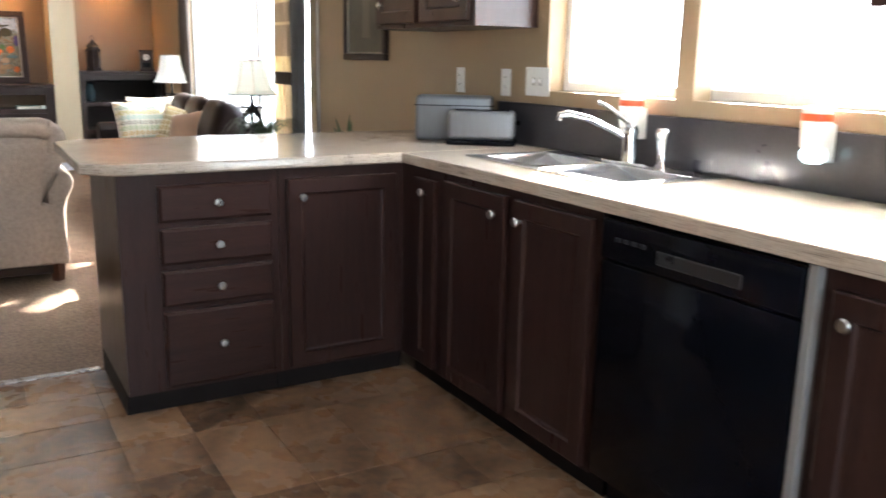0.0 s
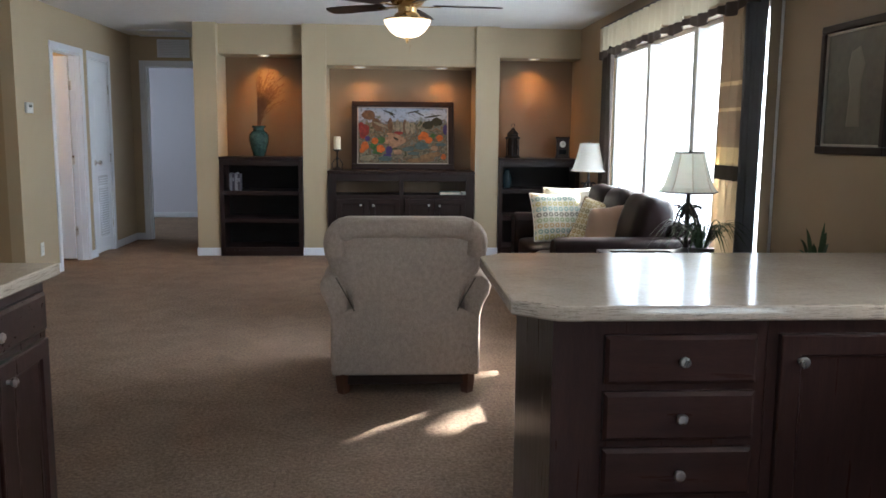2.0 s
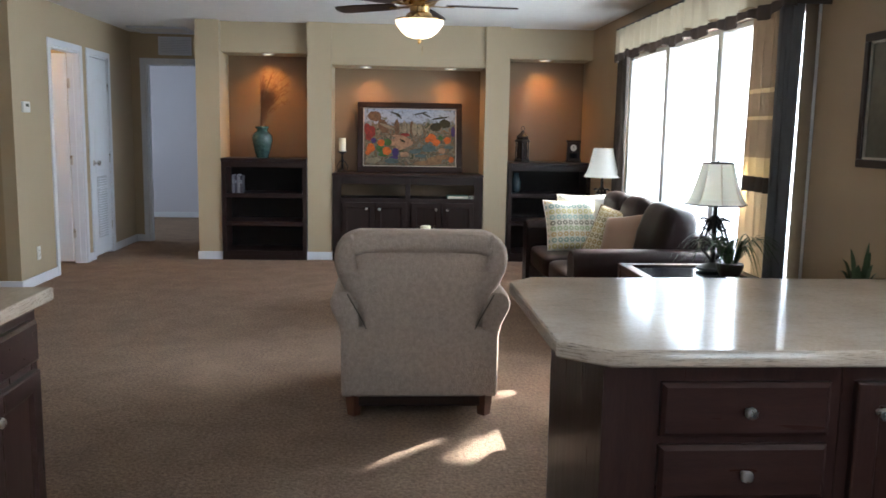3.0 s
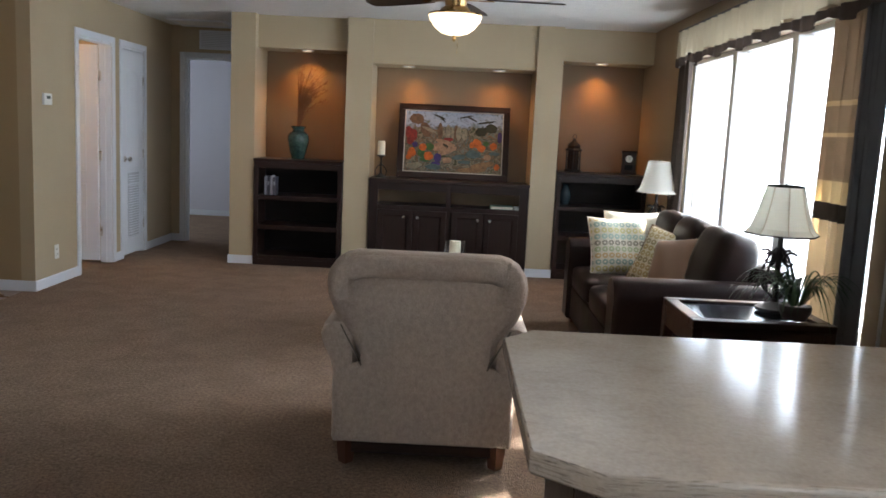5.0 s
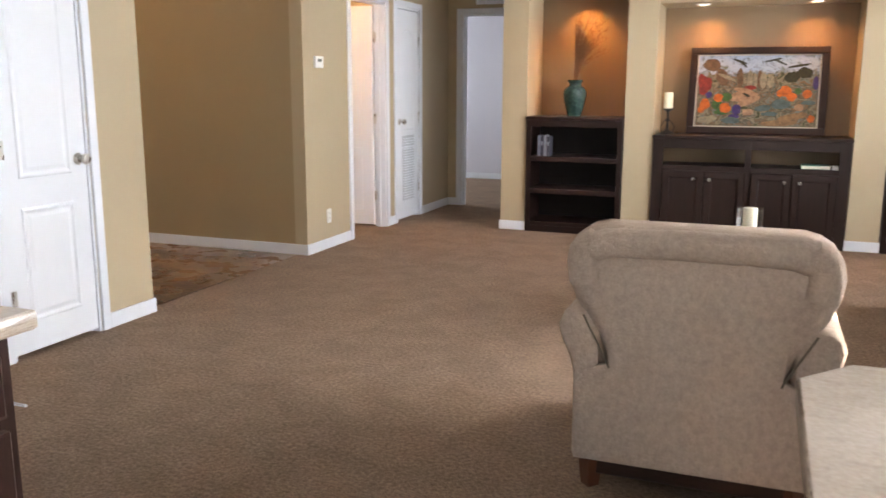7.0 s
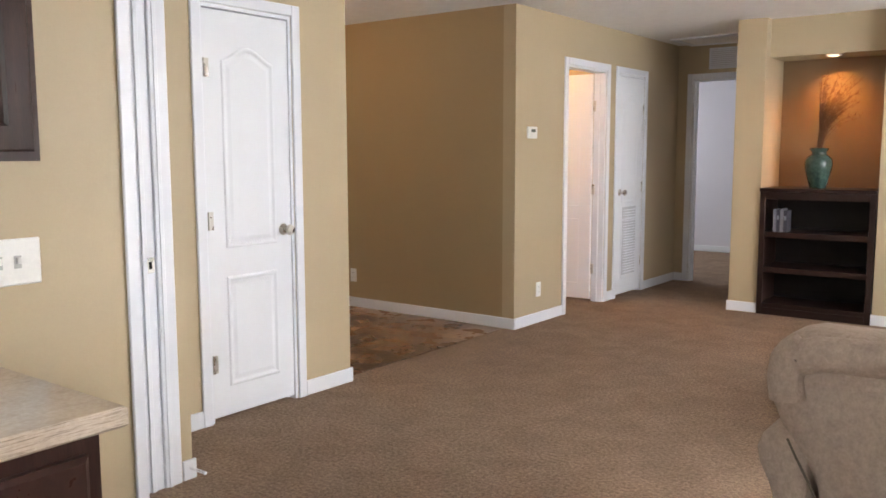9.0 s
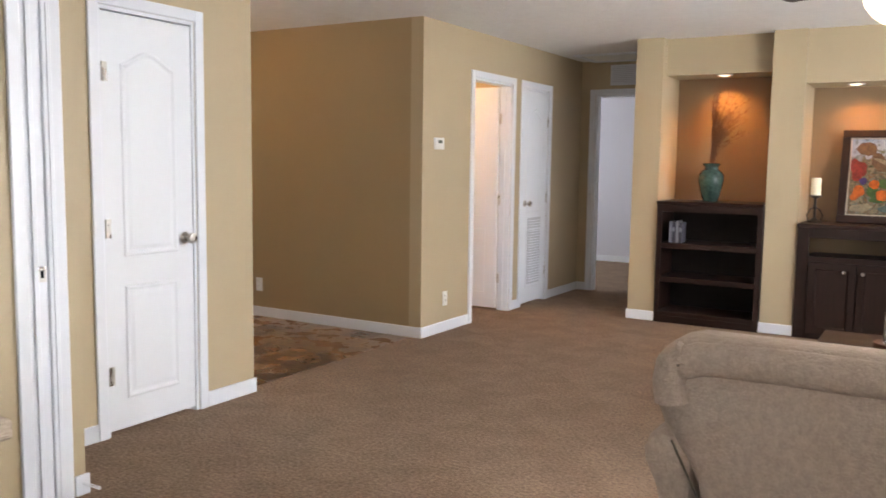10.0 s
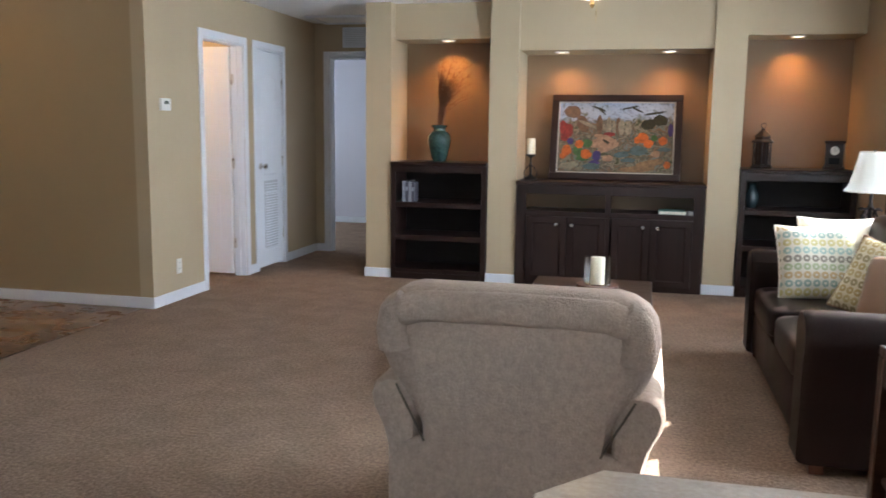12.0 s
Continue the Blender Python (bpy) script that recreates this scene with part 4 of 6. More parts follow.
for s in (-1, 1):
    prof = [(0.375, 0.12), (0.375, 0.40), (0.390, 0.46), (0.420, 0.52), (0.428, 0.56), (0.414, 0.60), (0.380, 0.622), (0.335, 0.622), (0.300, 0.60), (0.285, 0.55), (0.285, 0.12)]
    bm = bmesh.new()
    rings = []
    for d, y in ((0.030, -0.018), (0.010, -0.010), (0, 0.012), (0, 0.80), (0.012, 0.835), (0.035, 0.85)):
        ring = offset_loop(prof, d) if d else [Vector(q) for q in prof]
        rings.append([bm.verts.new((s * p.x, y, p.y)) for p in ring])
    for a, b in zip(rings, rings[1:]):
        for k in range(len(a)):
            bm.faces.new((a[k], a[(k + 1) % len(a)], b[(k + 1) % len(a)], b[k]))
    bm.faces.new(rings[0])
    bm.faces.new(rings[-1][::-1])
    part("arm", bm, LINEN, ac, "", True)
    # dark tube along the seam, the shade of its crease painted in
    seam = tube([(s * 0.345, -0.016, 0.605), (s * 0.325, -0.022, 0.57), (s * 0.296, -0.026, 0.52), (s * 0.272, -0.027, 0.475), (s * 0.256, -0.027, 0.44)], 0.0035, sides=6)
    part("seam", seam, shader("seam_shadow_thread", (0.15, 0.125, 0.095), 0.9, scale=20, grain=200) if "seam_shadow_thread" not in MATS else MATS["seam_shadow_thread"], ac, "", True)
part("bottom_rail", block(-0.335, 0.335, 0.03, 0.78, 0.045, 0.10, 0.006), WALNUT, ac, "dark wooden bottom rail")
part("seat_cushion", puff(0, 0.50, 0.47, 0.285, 0.33, 0.085, 0.35), LINEN, ac, "", True)
for fx in (-0.315, 0.315):
    for fy in (0.045, 0.76):
        part("foot", lathe([(0.030, 0), (0.038, 0.06), (0.040, 0.117)], 4, (fx, fy, 0)), FOOT, ac, "reddish brown wooden foot")

for ob in ac.children:
    if ob.name.split(".")[0] in ("back", "back_roll", "back_panel"):
        for v in ob.data.vertices:
            if v.co.z > 0.45:
                v.co.z = 0.45 + (v.co.z - 0.45) * 0.963

# ---- sofa ----
sf = thing("sofa", "dark brown leather sofa with loose cushions by the window", "sofa", (2.16, 7.26, 0))


def in_sofa(bm):
    bmesh.ops.translate(bm, verts=bm.verts, vec=(-2.16, -7.26, 0))
    return bm


part("frame", in_sofa(block(1.75, 2.60, 6.36, 8.16, 0.05, 0.31, 0.02, 2)), LEATHER, sf, "", True)
part("front_rail", in_sofa(block(1.715, 1.76, 6.48, 8.04, 0.06, 0.30, 0.02, 2)), LEATHER, sf, "", True)
part("back_frame", in_sofa(block(2.44, 2.61, 6.40, 8.12, 0.06, 0.74, 0.05, 4)), LEATHER, sf, "", True)
for ay, s in ((6.28, 1), (8.24, -1)):
    prof = [(0.02, 0.05), (0.02, 0.46), (0.0, 0.53), (0.005, 0.60), (0.04, 0.645), (0.10, 0.66), (0.17, 0.645), (0.215, 0.60), (0.22, 0.53), (0.205, 0.46), (0.205, 0.05)]
    bm = bmesh.new()
    rings = []
    for d, x in ((0.05, 1.685), (0.018, 1.695), (0, 1.72), (0, 2.50), (0.02, 2.57), (0.05, 2.60)):
        ring = offset_loop(prof, -d) if d else [Vector(q) for q in prof]
        if d:
            c = Vector((0.11, 0.4))
            ring = [Vector((c.x + (Vector(q).x - c.x) * (1 - d * 2), c.y + (Vector(q).y - c.y) * (1 - d))) for q in prof]
        rings.append([bm.verts.new((x, ay + s * p.x, p.y)) for p in ring])
    for a, b in zip(rings, rings[1:]):
        for k in range(len(a)):
            bm.faces.new((a[k], a[(k + 1) % len(a)], b[(k + 1) % len(a)], b[k]))
    bm.faces.new(rings[0])
    bm.faces.new(rings[-1][::-1])
    part("arm", in_sofa(bm), LEATHER, sf, "", True)
for k in range(2):
    y0 = 6.49 + k * 0.775
    part("seat_cushion", in_sofa(puff(2.04, y0 + 0.385, 0.385, 0.345, 0.383, 0.085, 0.3)), LEATHER, sf, "", True)
for k in range(3):
    bm = puff(0, 0, 0, 0.13, 0.275, 0.235, 0.5)
    bmesh.ops.transform(bm, matrix=pose(2.37, 6.70 + k * 0.545, 0.68, 0, 14, 0), verts=bm.verts)
    for v in bm.verts:
        v.co += 0.012 * noise.noise_vector(v.co * 6)
    part("back_cushion", in_sofa(bm), LEATHER, sf, "", True)
for fx in (1.77, 2.55):
    for fy in (6.36, 8.16):
        part("foot", in_sofa(block(fx - 0.03, fx + 0.03, fy - 0.03, fy + 0.03, 0, 0.055, 0.004)), FOOT, sf, "wooden foot")
HEX = banded("banded_ring_weave", [(0.17, 0.15, 0.12), (0.26, 0.38, 0.34), (0.44, 0.38, 0.14), (0.20, 0.30, 0.27), (0.46, 0.31, 0.13), (0.30, 0.36, 0.20)], 0.27, (0.60, 0.56, 0.45))
CREAM = shader("cream_satin_cloth", (0.74, 0.70, 0.60), 0.6, scale=8, grain=220, bump=0.15)
GOLD = banded("gold_ring_weave", [(0.36, 0.26, 0.09), (0.24, 0.19, 0.09), (0.40, 0.31, 0.13)], 0.13, (0.62, 0.56, 0.40))
TAUPE = shader("brown_satin_cloth", (0.27, 0.165, 0.105), 0.45, scale=6, grain=200, bump=0.1, other=(0.20, 0.115, 0.07))
throw_pillow("square pillow with rows of grey-green woven rings", 0.43, 0.15, HEX, pose(1.985, 7.74, 0.645, -22, 0, 8), CREAM)
throw_pillow("plain cream pillow behind the patterned one", 0.43, 0.14, CREAM, pose(2.12, 7.90, 0.675, -16, 0, 5), CREAM)
throw_pillow("small gold patterned pillow against the sofa back", 0.40, 0.13, GOLD, pose(2.21, 7.32, 0.625, -25, 12, -42), TAUPE)
throw_pillow("plain brown satin pillow against the sofa back", 0.40, 0.14, TAUPE, pose(2.20, 7.02, 0.625, -26, -10, -55), CREAM)

# ---- end tables and lamps ----
def end_table(x0, x1, y0, y1, top, label):
    ob = thing("end_table", label, "table", ((x0 + x1) / 2, (y0 + y1) / 2, 0))
    a, b = (x1 - x0) / 2, (y1 - y0) / 2
    for r in ((-a, a, -b, -b + 0.06), (-a, a, b - 0.06, b), (-a, -a + 0.06, -b + 0.06, b - 0.06), (a - 0.06, a, -b + 0.06, b - 0.06)):
        part("top_rail", block(*r, top - 0.035, top, 0.004), WALNUT, ob)
    part("top_inset", block(-a + 0.06, a - 0.06, -b + 0.06, b - 0.06, top - 0.022, top - 0.010), BLACK, ob, "glossy dark glass inset")
    for sx in (-1, 1):
        for sy in (-1, 1):
            part("leg", block(sx * a - (0.05 if sx > 0 else 0), sx * a + (0.05 if sx < 0 else 0), sy * b - (0.05 if sy > 0 else 0), sy * b + (0.05 if sy < 0 else 0), 0, top - 0.035, 0.004), WALNUT, ob)
    part("shelf", block(-a + 0.03, a - 0.03, -b + 0.03, b - 0.03, 0.17, 0.195, 0.003), WALNUT, ob)
    part("apron", block(-a + 0.05, a - 0.05, -b + 0.008, -b + 0.028, top - 0.13, top - 0.035), WALNUT, ob)
    part("apron", block(-a + 0.008, -a + 0.028, -b + 0.05, b - 0.05, top - 0.13, top - 0.035), WALNUT, ob)
    return ob


end_table(1.85, 2.47, 5.40, 5.92, 0.645, "dark wood end table with a glossy inset top")
end_table(2.19, 2.62, 8.45, 9.00, 0.60, "dark wood end table behind the sofa arm")
SHADE = thin_cloth("white_shade_cloth", (0.86, 0.84, 0.78), 0.7)
SHADEG = thin_cloth("pale_grey_shade_cloth", (0.90, 0.92, 0.87), 0.9)


def scroll(cx, cz, r, turn, mirror, bm):
    pts = []
    for k in range(26):
        a = k / 25 * 1.6 * math.pi
        q = r * (1 - 0.75 * k / 25)
        x, z = q * math.cos(a), q * math.sin(a)
        pts.append((cx + mirror * (x * math.cos(turn) - z * math.sin(turn)), 0, cz + x * math.sin(turn) + z * math.cos(turn)))
    return tube(pts, 0.006, bm, sides=6)


def table_lamp(x, y, z, foot, bottom, top, r0, r1, cloth, sides, label):
    """foot to top: heights over z; the shade runs from bottom to top."""
    ob = thing("table_lamp", label, "lamp", (x, y, z), 35)
    part("foot", lathe([(0.085, 0), (0.085, 0.012), (0.05, 0.025), (0.018, 0.04), (0.016, 0.055)], 24), IRON, ob, "", True)
    part("stem", lathe([(0.013, 0.05), (0.013, bottom - 0.12), (0.022, bottom - 0.10), (0.012, bottom - 0.08), (0.010, top - 0.02), (0.006, top + 0.012), (0, top + 0.015)], 12), IRON, ob, "", True)
    bm = bmesh.new()
    for turn in (0, 90):
        b2 = bmesh.new()
        for mir in (-1, 1):
            scroll(mir * 0.055, 0.14, 0.05, -0.9, mir, b2)
            scroll(mir * 0.06, 0.235, 0.045, 0.8, mir, b2)
            tube([(mir * 0.02, 0, 0.06), (mir * 0.07, 0, 0.10), (mir * 0.085, 0, 0.17), (mir * 0.05, 0, 0.25), (mir * 0.015, 0, 0.29)], 0.006, b2, 6)
        bmesh.ops.rotate(b2, verts=b2.verts, matrix=Matrix.Rotation(radians(turn), 3, "Z"))
        me = bpy.data.meshes.new("tmp")
        b2.to_mesh(me)
        bm.from_mesh(me)
        bpy.data.meshes.remove(me)
        b2.free()
    part("scrollwork", bm, IRON, ob, "black wrought-iron scrolls", True)
    prof = []
    for k in range(9):
        f = k / 8
        prof.append((r0 + (r1 - r0) * (f ** 0.62), bottom + (top - bottom) * f))
    bm = bmesh.new()
    rings = [[bm.verts.new((r * math.cos(2 * math.pi * k / sides), r * math.sin(2 * math.pi * k / sides), h)) for k in range(sides)] for r, h in prof]
    for a, b in zip(rings, rings[1:]):
        for k in range(sides):
            bm.faces.new((a[k], a[(k + 1) % sides], b[(k + 1) % sides], b[k]))
    sh = part("shade", bm, cloth, ob, "pale cloth bell shade", sides > 12)
    for r, h in (prof[0], prof[-1]):
        loop = [(r * math.cos(2 * math.pi * k / sides), r * math.sin(2 * math.pi * k / sides), h) for k in range(sides + 1)]
        part("shade_trim", tube(loop, 0.004, sides=6), IRON if sides < 12 else CREAM, sh)
    if sides < 12:
        for k in range(sides):
            part("rib", tube([(r * math.cos(2 * math.pi * k / sides), r * math.sin(2 * math.pi * k / sides), h) for r, h in prof], 0.003, sides=5), CREAM, sh)
    return ob


table_lamp(2.465, 8.72, 0.60, 0, 0.385, 0.635, 0.165, 0.088, SHADE, 28, "iron table lamp with a white bell shade")
table_lamp(2.315, 5.72, 0.645, 0, 0.355, 0.575, 0.163, 0.082, SHADEG, 8, "wrought-iron table lamp with a panelled pale shade")

# ---- plants ----
LEAF = shader("dark_green_leaf", (0.026, 0.060, 0.022), 0.45, other=(0.045, 0.09, 0.03), scale=10, grain=60, bump=0.1)
POT = shader("dark_glazed_pot", (0.05, 0.035, 0.03), 0.35, scale=8, grain=50)


def blade(bm, base, tip, sag, width, side):
    """One long leaf that arches from base to tip."""
    a, b = Vector(base), Vector(tip)
    rows = []
    for k in range(8):
        f = k / 7
        p = a.lerp(b, f) + Vector((0, 0, sag * math.sin(math.pi * f)))
        w = width * math.sin(math.pi * min(0.98, 0.12 + 0.88 * f)) * 0.5
        rows.append((bm.verts.new(p - side * w), bm.verts.new(p + Vector((0, 0, -w * 0.3))), bm.verts.new(p + side * w)))
    for r, s in zip(rows, rows[1:]):
        bm.faces.new((r[0], r[1], s[1], s[0]))
        bm.faces.new((r[1], r[2], s[2], s[1]))


def potted(name, label, x, y, z, pot, leaves, reach, rise, droop, width, seed):
    rnd = random.Random(seed)
    ob = thing(name, label, "plant", (x, y, z))
    part("pot", lathe(pot, 24), POT, ob, "dark glazed pot", True)
    part("soil", lathe([(0.0, pot[-1][1] - 0.015), (pot[-1][0] * 0.9, pot[-1][1] - 0.015)], 20), shader("potting_soil", (0.03, 0.02, 0.014), 0.95, grain=120, bump=0.8) if "potting_soil" not in MATS else MATS["potting_soil"], ob)
    for k in range(leaves):
        a = rnd.uniform(0, 2 * math.pi)
        r = reach * rnd.uniform(0.35, 1.0)
        way = Vector((math.cos(a), math.sin(a), 0))
        bm = bmesh.new()
        blade(bm, way * 0.02 + Vector((0, 0, pot[-1][1] - 0.02)), way * r + Vector((0, 0, pot[-1][1] + rise * rnd.uniform(0.3, 1.0) - droop * r)), 0.5 * r, width * rnd.uniform(0.7, 1.2), way.cross(Vector((0, 0, 1))))
        part("leaf", bm, LEAF, ob, "", True)
    return ob


potted("trailing_plant", "green spider plant in a dark pot on the end table", 2.33, 5.52, 0.6455, [(0.05, 0), (0.065, 0.03), (0.070, 0.05), (0.068, 0.065)], 90, 0.33, 0.17, 0.42, 0.010, 4)
potted("floor_plant", "small green plant in a tall dark floor planter", 2.50, 4.62, 0.0, [(0.10, 0), (0.11, 0.05), (0.13, 0.55), (0.135, 0.72)], 14, 0.10, 0.22, 0.0, 0.026, 8)

# ---- coffee table and candle ----
ct = thing("coffee_table", "dark reddish wood coffee table before the armchair", "table", (0.79, 7.45, 0))
part("tabletop", block(-0.33, 0.33, -0.36, 0.36, 0.455, 0.490, 0.006, 2), WALNUT, ct)
part("apron", block(-0.28, 0.28, -0.31, 0.31, 0.38, 0.455), WALNUT, ct)
part("shelf", block(-0.28, 0.28, -0.31, 0.31, 0.12, 0.14), WALNUT, ct)
for sx in (-1, 1):
    for sy in (-1, 1):
        part("leg", block(sx * 0.28 - 0.03, sx * 0.28 + 0.03, sy * 0.31 - 0.03, sy * 0.31 + 0.03, 0, 0.455, 0.004), WALNUT, ct)
WAX = shader("ivory_candle_wax", (0.80, 0.74, 0.56), 0.5, scale=10, grain=60, bump=0.03)
ch = thing("hurricane_candle", "ivory candle in a clear glass cylinder on a wood dish", "candle", (0.83, 7.38, 0.4905))
part("dish", lathe([(0.0, 0), (0.10, 0.0), (0.115, 0.02), (0.11, 0.045), (0.0, 0.045)], 28), FOOT, ch, "reddish wood dish", True)
gl = part("glass", lathe([(0.068, 0.046), (0.070, 0.05), (0.072, 0.19), (0.069, 0.19), (0.066, 0.052), (0.0, 0.050)], 32), clear("clear_candle_glass"), ch, "clear glass cylinder", True)
gl.visible_shadow = False
part("candle", lathe([(0.0, 0.052), (0.038, 0.052), (0.038, 0.185), (0.034, 0.190), (0.0, 0.184)], 24), WAX, ch, "ivory wax pillar", True)
part("wick", tube([(0, 0, 0.184), (0.002, 0, 0.198)], 0.0015, sides=5), BLACK, ch)

# ---- drapes and valance ----
def drape(bm, y0, y1, z0, z1, x, folds, depth):
    n = folds * 8
    rows = []
    for z in (z0, (z0 + z1) / 2, z1):
        row = []
        for k in range(n + 1):
            f = k / n
            w = math.sin(2 * math.pi * folds * f) + 0.3 * math.sin(2 * math.pi * folds * 2.3 * f + z * 1.7)
            row.append((bm.verts.new((x + depth * w, y0 + (y1 - y0) * f, z)), bm.verts.new((x + depth * w + 0.004, y0 + (y1 - y0) * f, z))))
        rows.append(row)
    for r, s in zip(rows, rows[1:]):
        for k in range(n):
            for q in (0, 1):
                bm.faces.new((r[k][q], r[k + 1][q], s[k + 1][q], s[k][q]))
    return bm


D_LOW = thin_cloth("tan_gold_drape_cloth", (0.66, 0.55, 0.40), 0.55, (0.46, 0.37, 0.26))
D_UP = thin_cloth("brown_drape_cloth", (0.44, 0.35, 0.26), 0.55, (0.26, 0.20, 0.15))
D_DARK = thin_cloth("dark_band_cloth", (0.075, 0.055, 0.045), 0.08)
D_GOLD = thin_cloth("gold_band_cloth", (0.72, 0.60, 0.40), 0.5)
D_SLATE = thin_cloth("slate_crinkled_cloth", (0.30, 0.30, 0.31), 0.5, (0.15, 0.145, 0.145))
D_WHITE = thin_cloth("white_light_gap_cloth", (0.80, 0.80, 0.79), 0.40)
dr = thing("drape", "brown and gold banded drape drawn beside the window", "curtain", (2.62, 5.70, 0))
for nm, a, b, cloth, lab in (("lower_cloth", 0.02, 1.06, D_LOW, "tan gold cloth"), ("dark_band", 1.06, 1.145, D_DARK, "dark brown band"),
                             ("gold_band", 1.145, 1.25, D_GOLD, "gold band"), ("upper_cloth", 1.25, 1.455, D_UP, "brown cloth"),
                             ("thin_band", 1.455, 1.475, D_GOLD, "thin gold stripe"), ("upper_cloth", 1.475, 1.60, D_UP, "brown cloth"),
                             ("thin_band", 1.60, 1.625, D_GOLD, "thin gold stripe"), ("upper_cloth", 1.625, 2.20, D_UP, "brown cloth")):
    bm = drape(bmesh.new(), 5.67, 6.02, a, b, 2.60, 4, 0.030)
    bmesh.ops.translate(bm, verts=bm.verts, vec=(-2.62, -5.70, 0))
    part(nm, bm, cloth, dr, lab, True)
bm = drape(bmesh.new(), 5.50, 5.67, 0.02, 2.20, 2.59, 5, 0.024)
bmesh.ops.translate(bm, verts=bm.verts, vec=(-2.62, -5.70, 0))
part("side_panel", bm, D_SLATE, dr, "dark slate crinkled side panel", True)
# white strip added for the bright gap of light beside the drape
part("lining", block(0.060, 0.075, -0.225, -0.221, 0.02, 2.19), D_WHITE, dr, "white strip for light past the drape edge")
dl = thing("drape", "dark brown drape at the far side of the window", "curtain", (2.62, 8.69, 0))
bm = drape(bmesh.new(), 8.58, 8.80, 0.02, 2.20, 2.60, 4, 0.026)
bmesh.ops.translate(bm, verts=bm.verts, vec=(-2.62, -8.69, 0))
part("side_panel", bm, D_DARK, dl, "dark brown panel", True)
rod = thing("curtain_rod", "dark metal curtain rod over the window", "curtain rod", (2.60, 7.02, 2.205))
part("pole", tube([(0, -1.66, 0), (0, 1.76, 0)], 0.011, sides=10), IRON, rod, "", True)
for by in (-1.60, 0.0, 1.72):
    part("bracket", tube([(0, by, 0), (0.10, by, 0)], 0.008, sides=6), IRON, rod)
va = thing("valance", "cream valance with dark border along the window top", "valance", (2.52, 7.02, 2.155))
D_CREAM = thin_cloth("cream_valance_cloth", (0.52, 0.45, 0.32), 0.3, (0.44, 0.37, 0.25))


def valance_sheet(z0, z1, x, wave):
    bm = bmesh.new()
    rows = []
    for f in (0, 0.5, 1):
        row = []
        for k in range(161):
            g = k / 160
            low = z0 + 0.02 * math.sin(g * 2 * math.pi * 7) * (1 - f)
            p = (x + 0.012 * math.sin(g * 2 * math.pi * 23) + 0.006 * math.sin(g * 91), -1.64 + 3.30 * g, low + (z1 - low) * f + wave * math.sin(g * 2 * math.pi * 7))
            row.append(bm.verts.new(p))
        rows.append(row)
    for r, s in zip(rows, rows[1:]):
        for k in range(160):
            bm.faces.new((r[k], r[k + 1], s[k + 1], s[k]))
    return bm


part("cream_cloth", valance_sheet(-0.105, 0.095, 0.0, 0.0), D_CREAM, va, "cream gathered cloth", True)
part("dark_border", valance_sheet(-0.165, -0.105, -0.003, 0.0), D_DARK, va, "dark brown border", True)
for ye in (-1.645, 1.66):
    part("return", block(0.0, 0.17, ye, ye + 0.006, -0.15, 0.095), D_DARK, va)
part("board", block(0.0, 0.178, -1.63, 1.65, 0.096, 0.110), WOOD, va)

# ---- ceiling fan ----
fan = thing("ceiling_fan", "brass ceiling fan with dark blades and a glowing bowl", "ceiling fan", (0.76, 7.24, CEIL))
BRASS = shader("antique_brass", (0.55, 0.38, 0.17), 0.28, 1.0, scale=12, grain=90, bump=0.03)
part("canopy", lathe([(0.075, 0.0), (0.072, -0.02), (0.05, -0.05), (0.018, -0.06), (0.018, -0.10)], 28), BRASS, fan, "", True)
part("motor", lathe([(0.018, -0.09), (0.09, -0.10), (0.125, -0.13), (0.128, -0.19), (0.10, -0.225), (0.07, -0.24), (0.065, -0.27), (0.09, -0.285), (0.10, -0.31), (0.0, -0.31)], 32), BRASS, fan, "", True)
part("bowl", lathe([(0.155, -0.325), (0.168, -0.33), (0.158, -0.36), (0.125, -0.405), (0.085, -0.435), (0.04, -0.447), (0.0, -0.449)], 36), glow("lit_frosted_glass", (1.0, 0.80, 0.52), 0.40), fan, "glowing frosted glass bowl", True).visible_shadow = False
part("bowl_ring", lathe([(0.10, -0.308), (0.165, -0.318), (0.170, -0.328), (0.155, -0.328)], 36), BRASS, fan, "", True)
part("finial", lathe([(0.012, -0.447), (0.010, -0.462), (0.014, -0.47), (0.005, -0.485), (0.0, -0.49)], 14), BRASS, fan, "", True)
part("pull_chain", tube([(0.02, 0.0, -0.45), (0.021, 0.0, -0.56)], 0.0016, sides=5), BRASS, fan)
for k in range(5):
    a = radians(4 + 72 * k)
    bm = bmesh.new()
    pts = [(0.19, -0.05), (0.30, -0.062), (0.55, -0.070), (0.665, -0.062), (0.685, -0.03), (0.685, 0.03), (0.665, 0.062), (0.55, 0.070), (0.30, 0.062), (0.19, 0.05)]
    moulded(bm, pts, lambda u, v, h: (u, v, h), ((0, 0.0), (0.0, 0.007), (0.004, 0.008)))
    bm.faces.new([bm.verts.new((u, v, 0)) for u, v in pts][::-1])
    bmesh.ops.transform(bm, matrix=Matrix.Rotation(a, 4, "Z") @ pose(0, 0, -0.225, 11, 0, 0), verts=bm.verts)
    bl = part("blade", bm, WALNUT, fan, "dark wood blade")
    bm = slab(bmesh.new(), 0.08, 0.24, -0.018, 0.018, -0.006, 0.0, 0.002)
    bmesh.ops.transform(bm, matrix=Matrix.Rotation(a, 4, "Z") @ pose(0, 0, -0.228, 6, 0, 0), verts=bm.verts)
    part("blade_iron", bm, BRASS, bl)

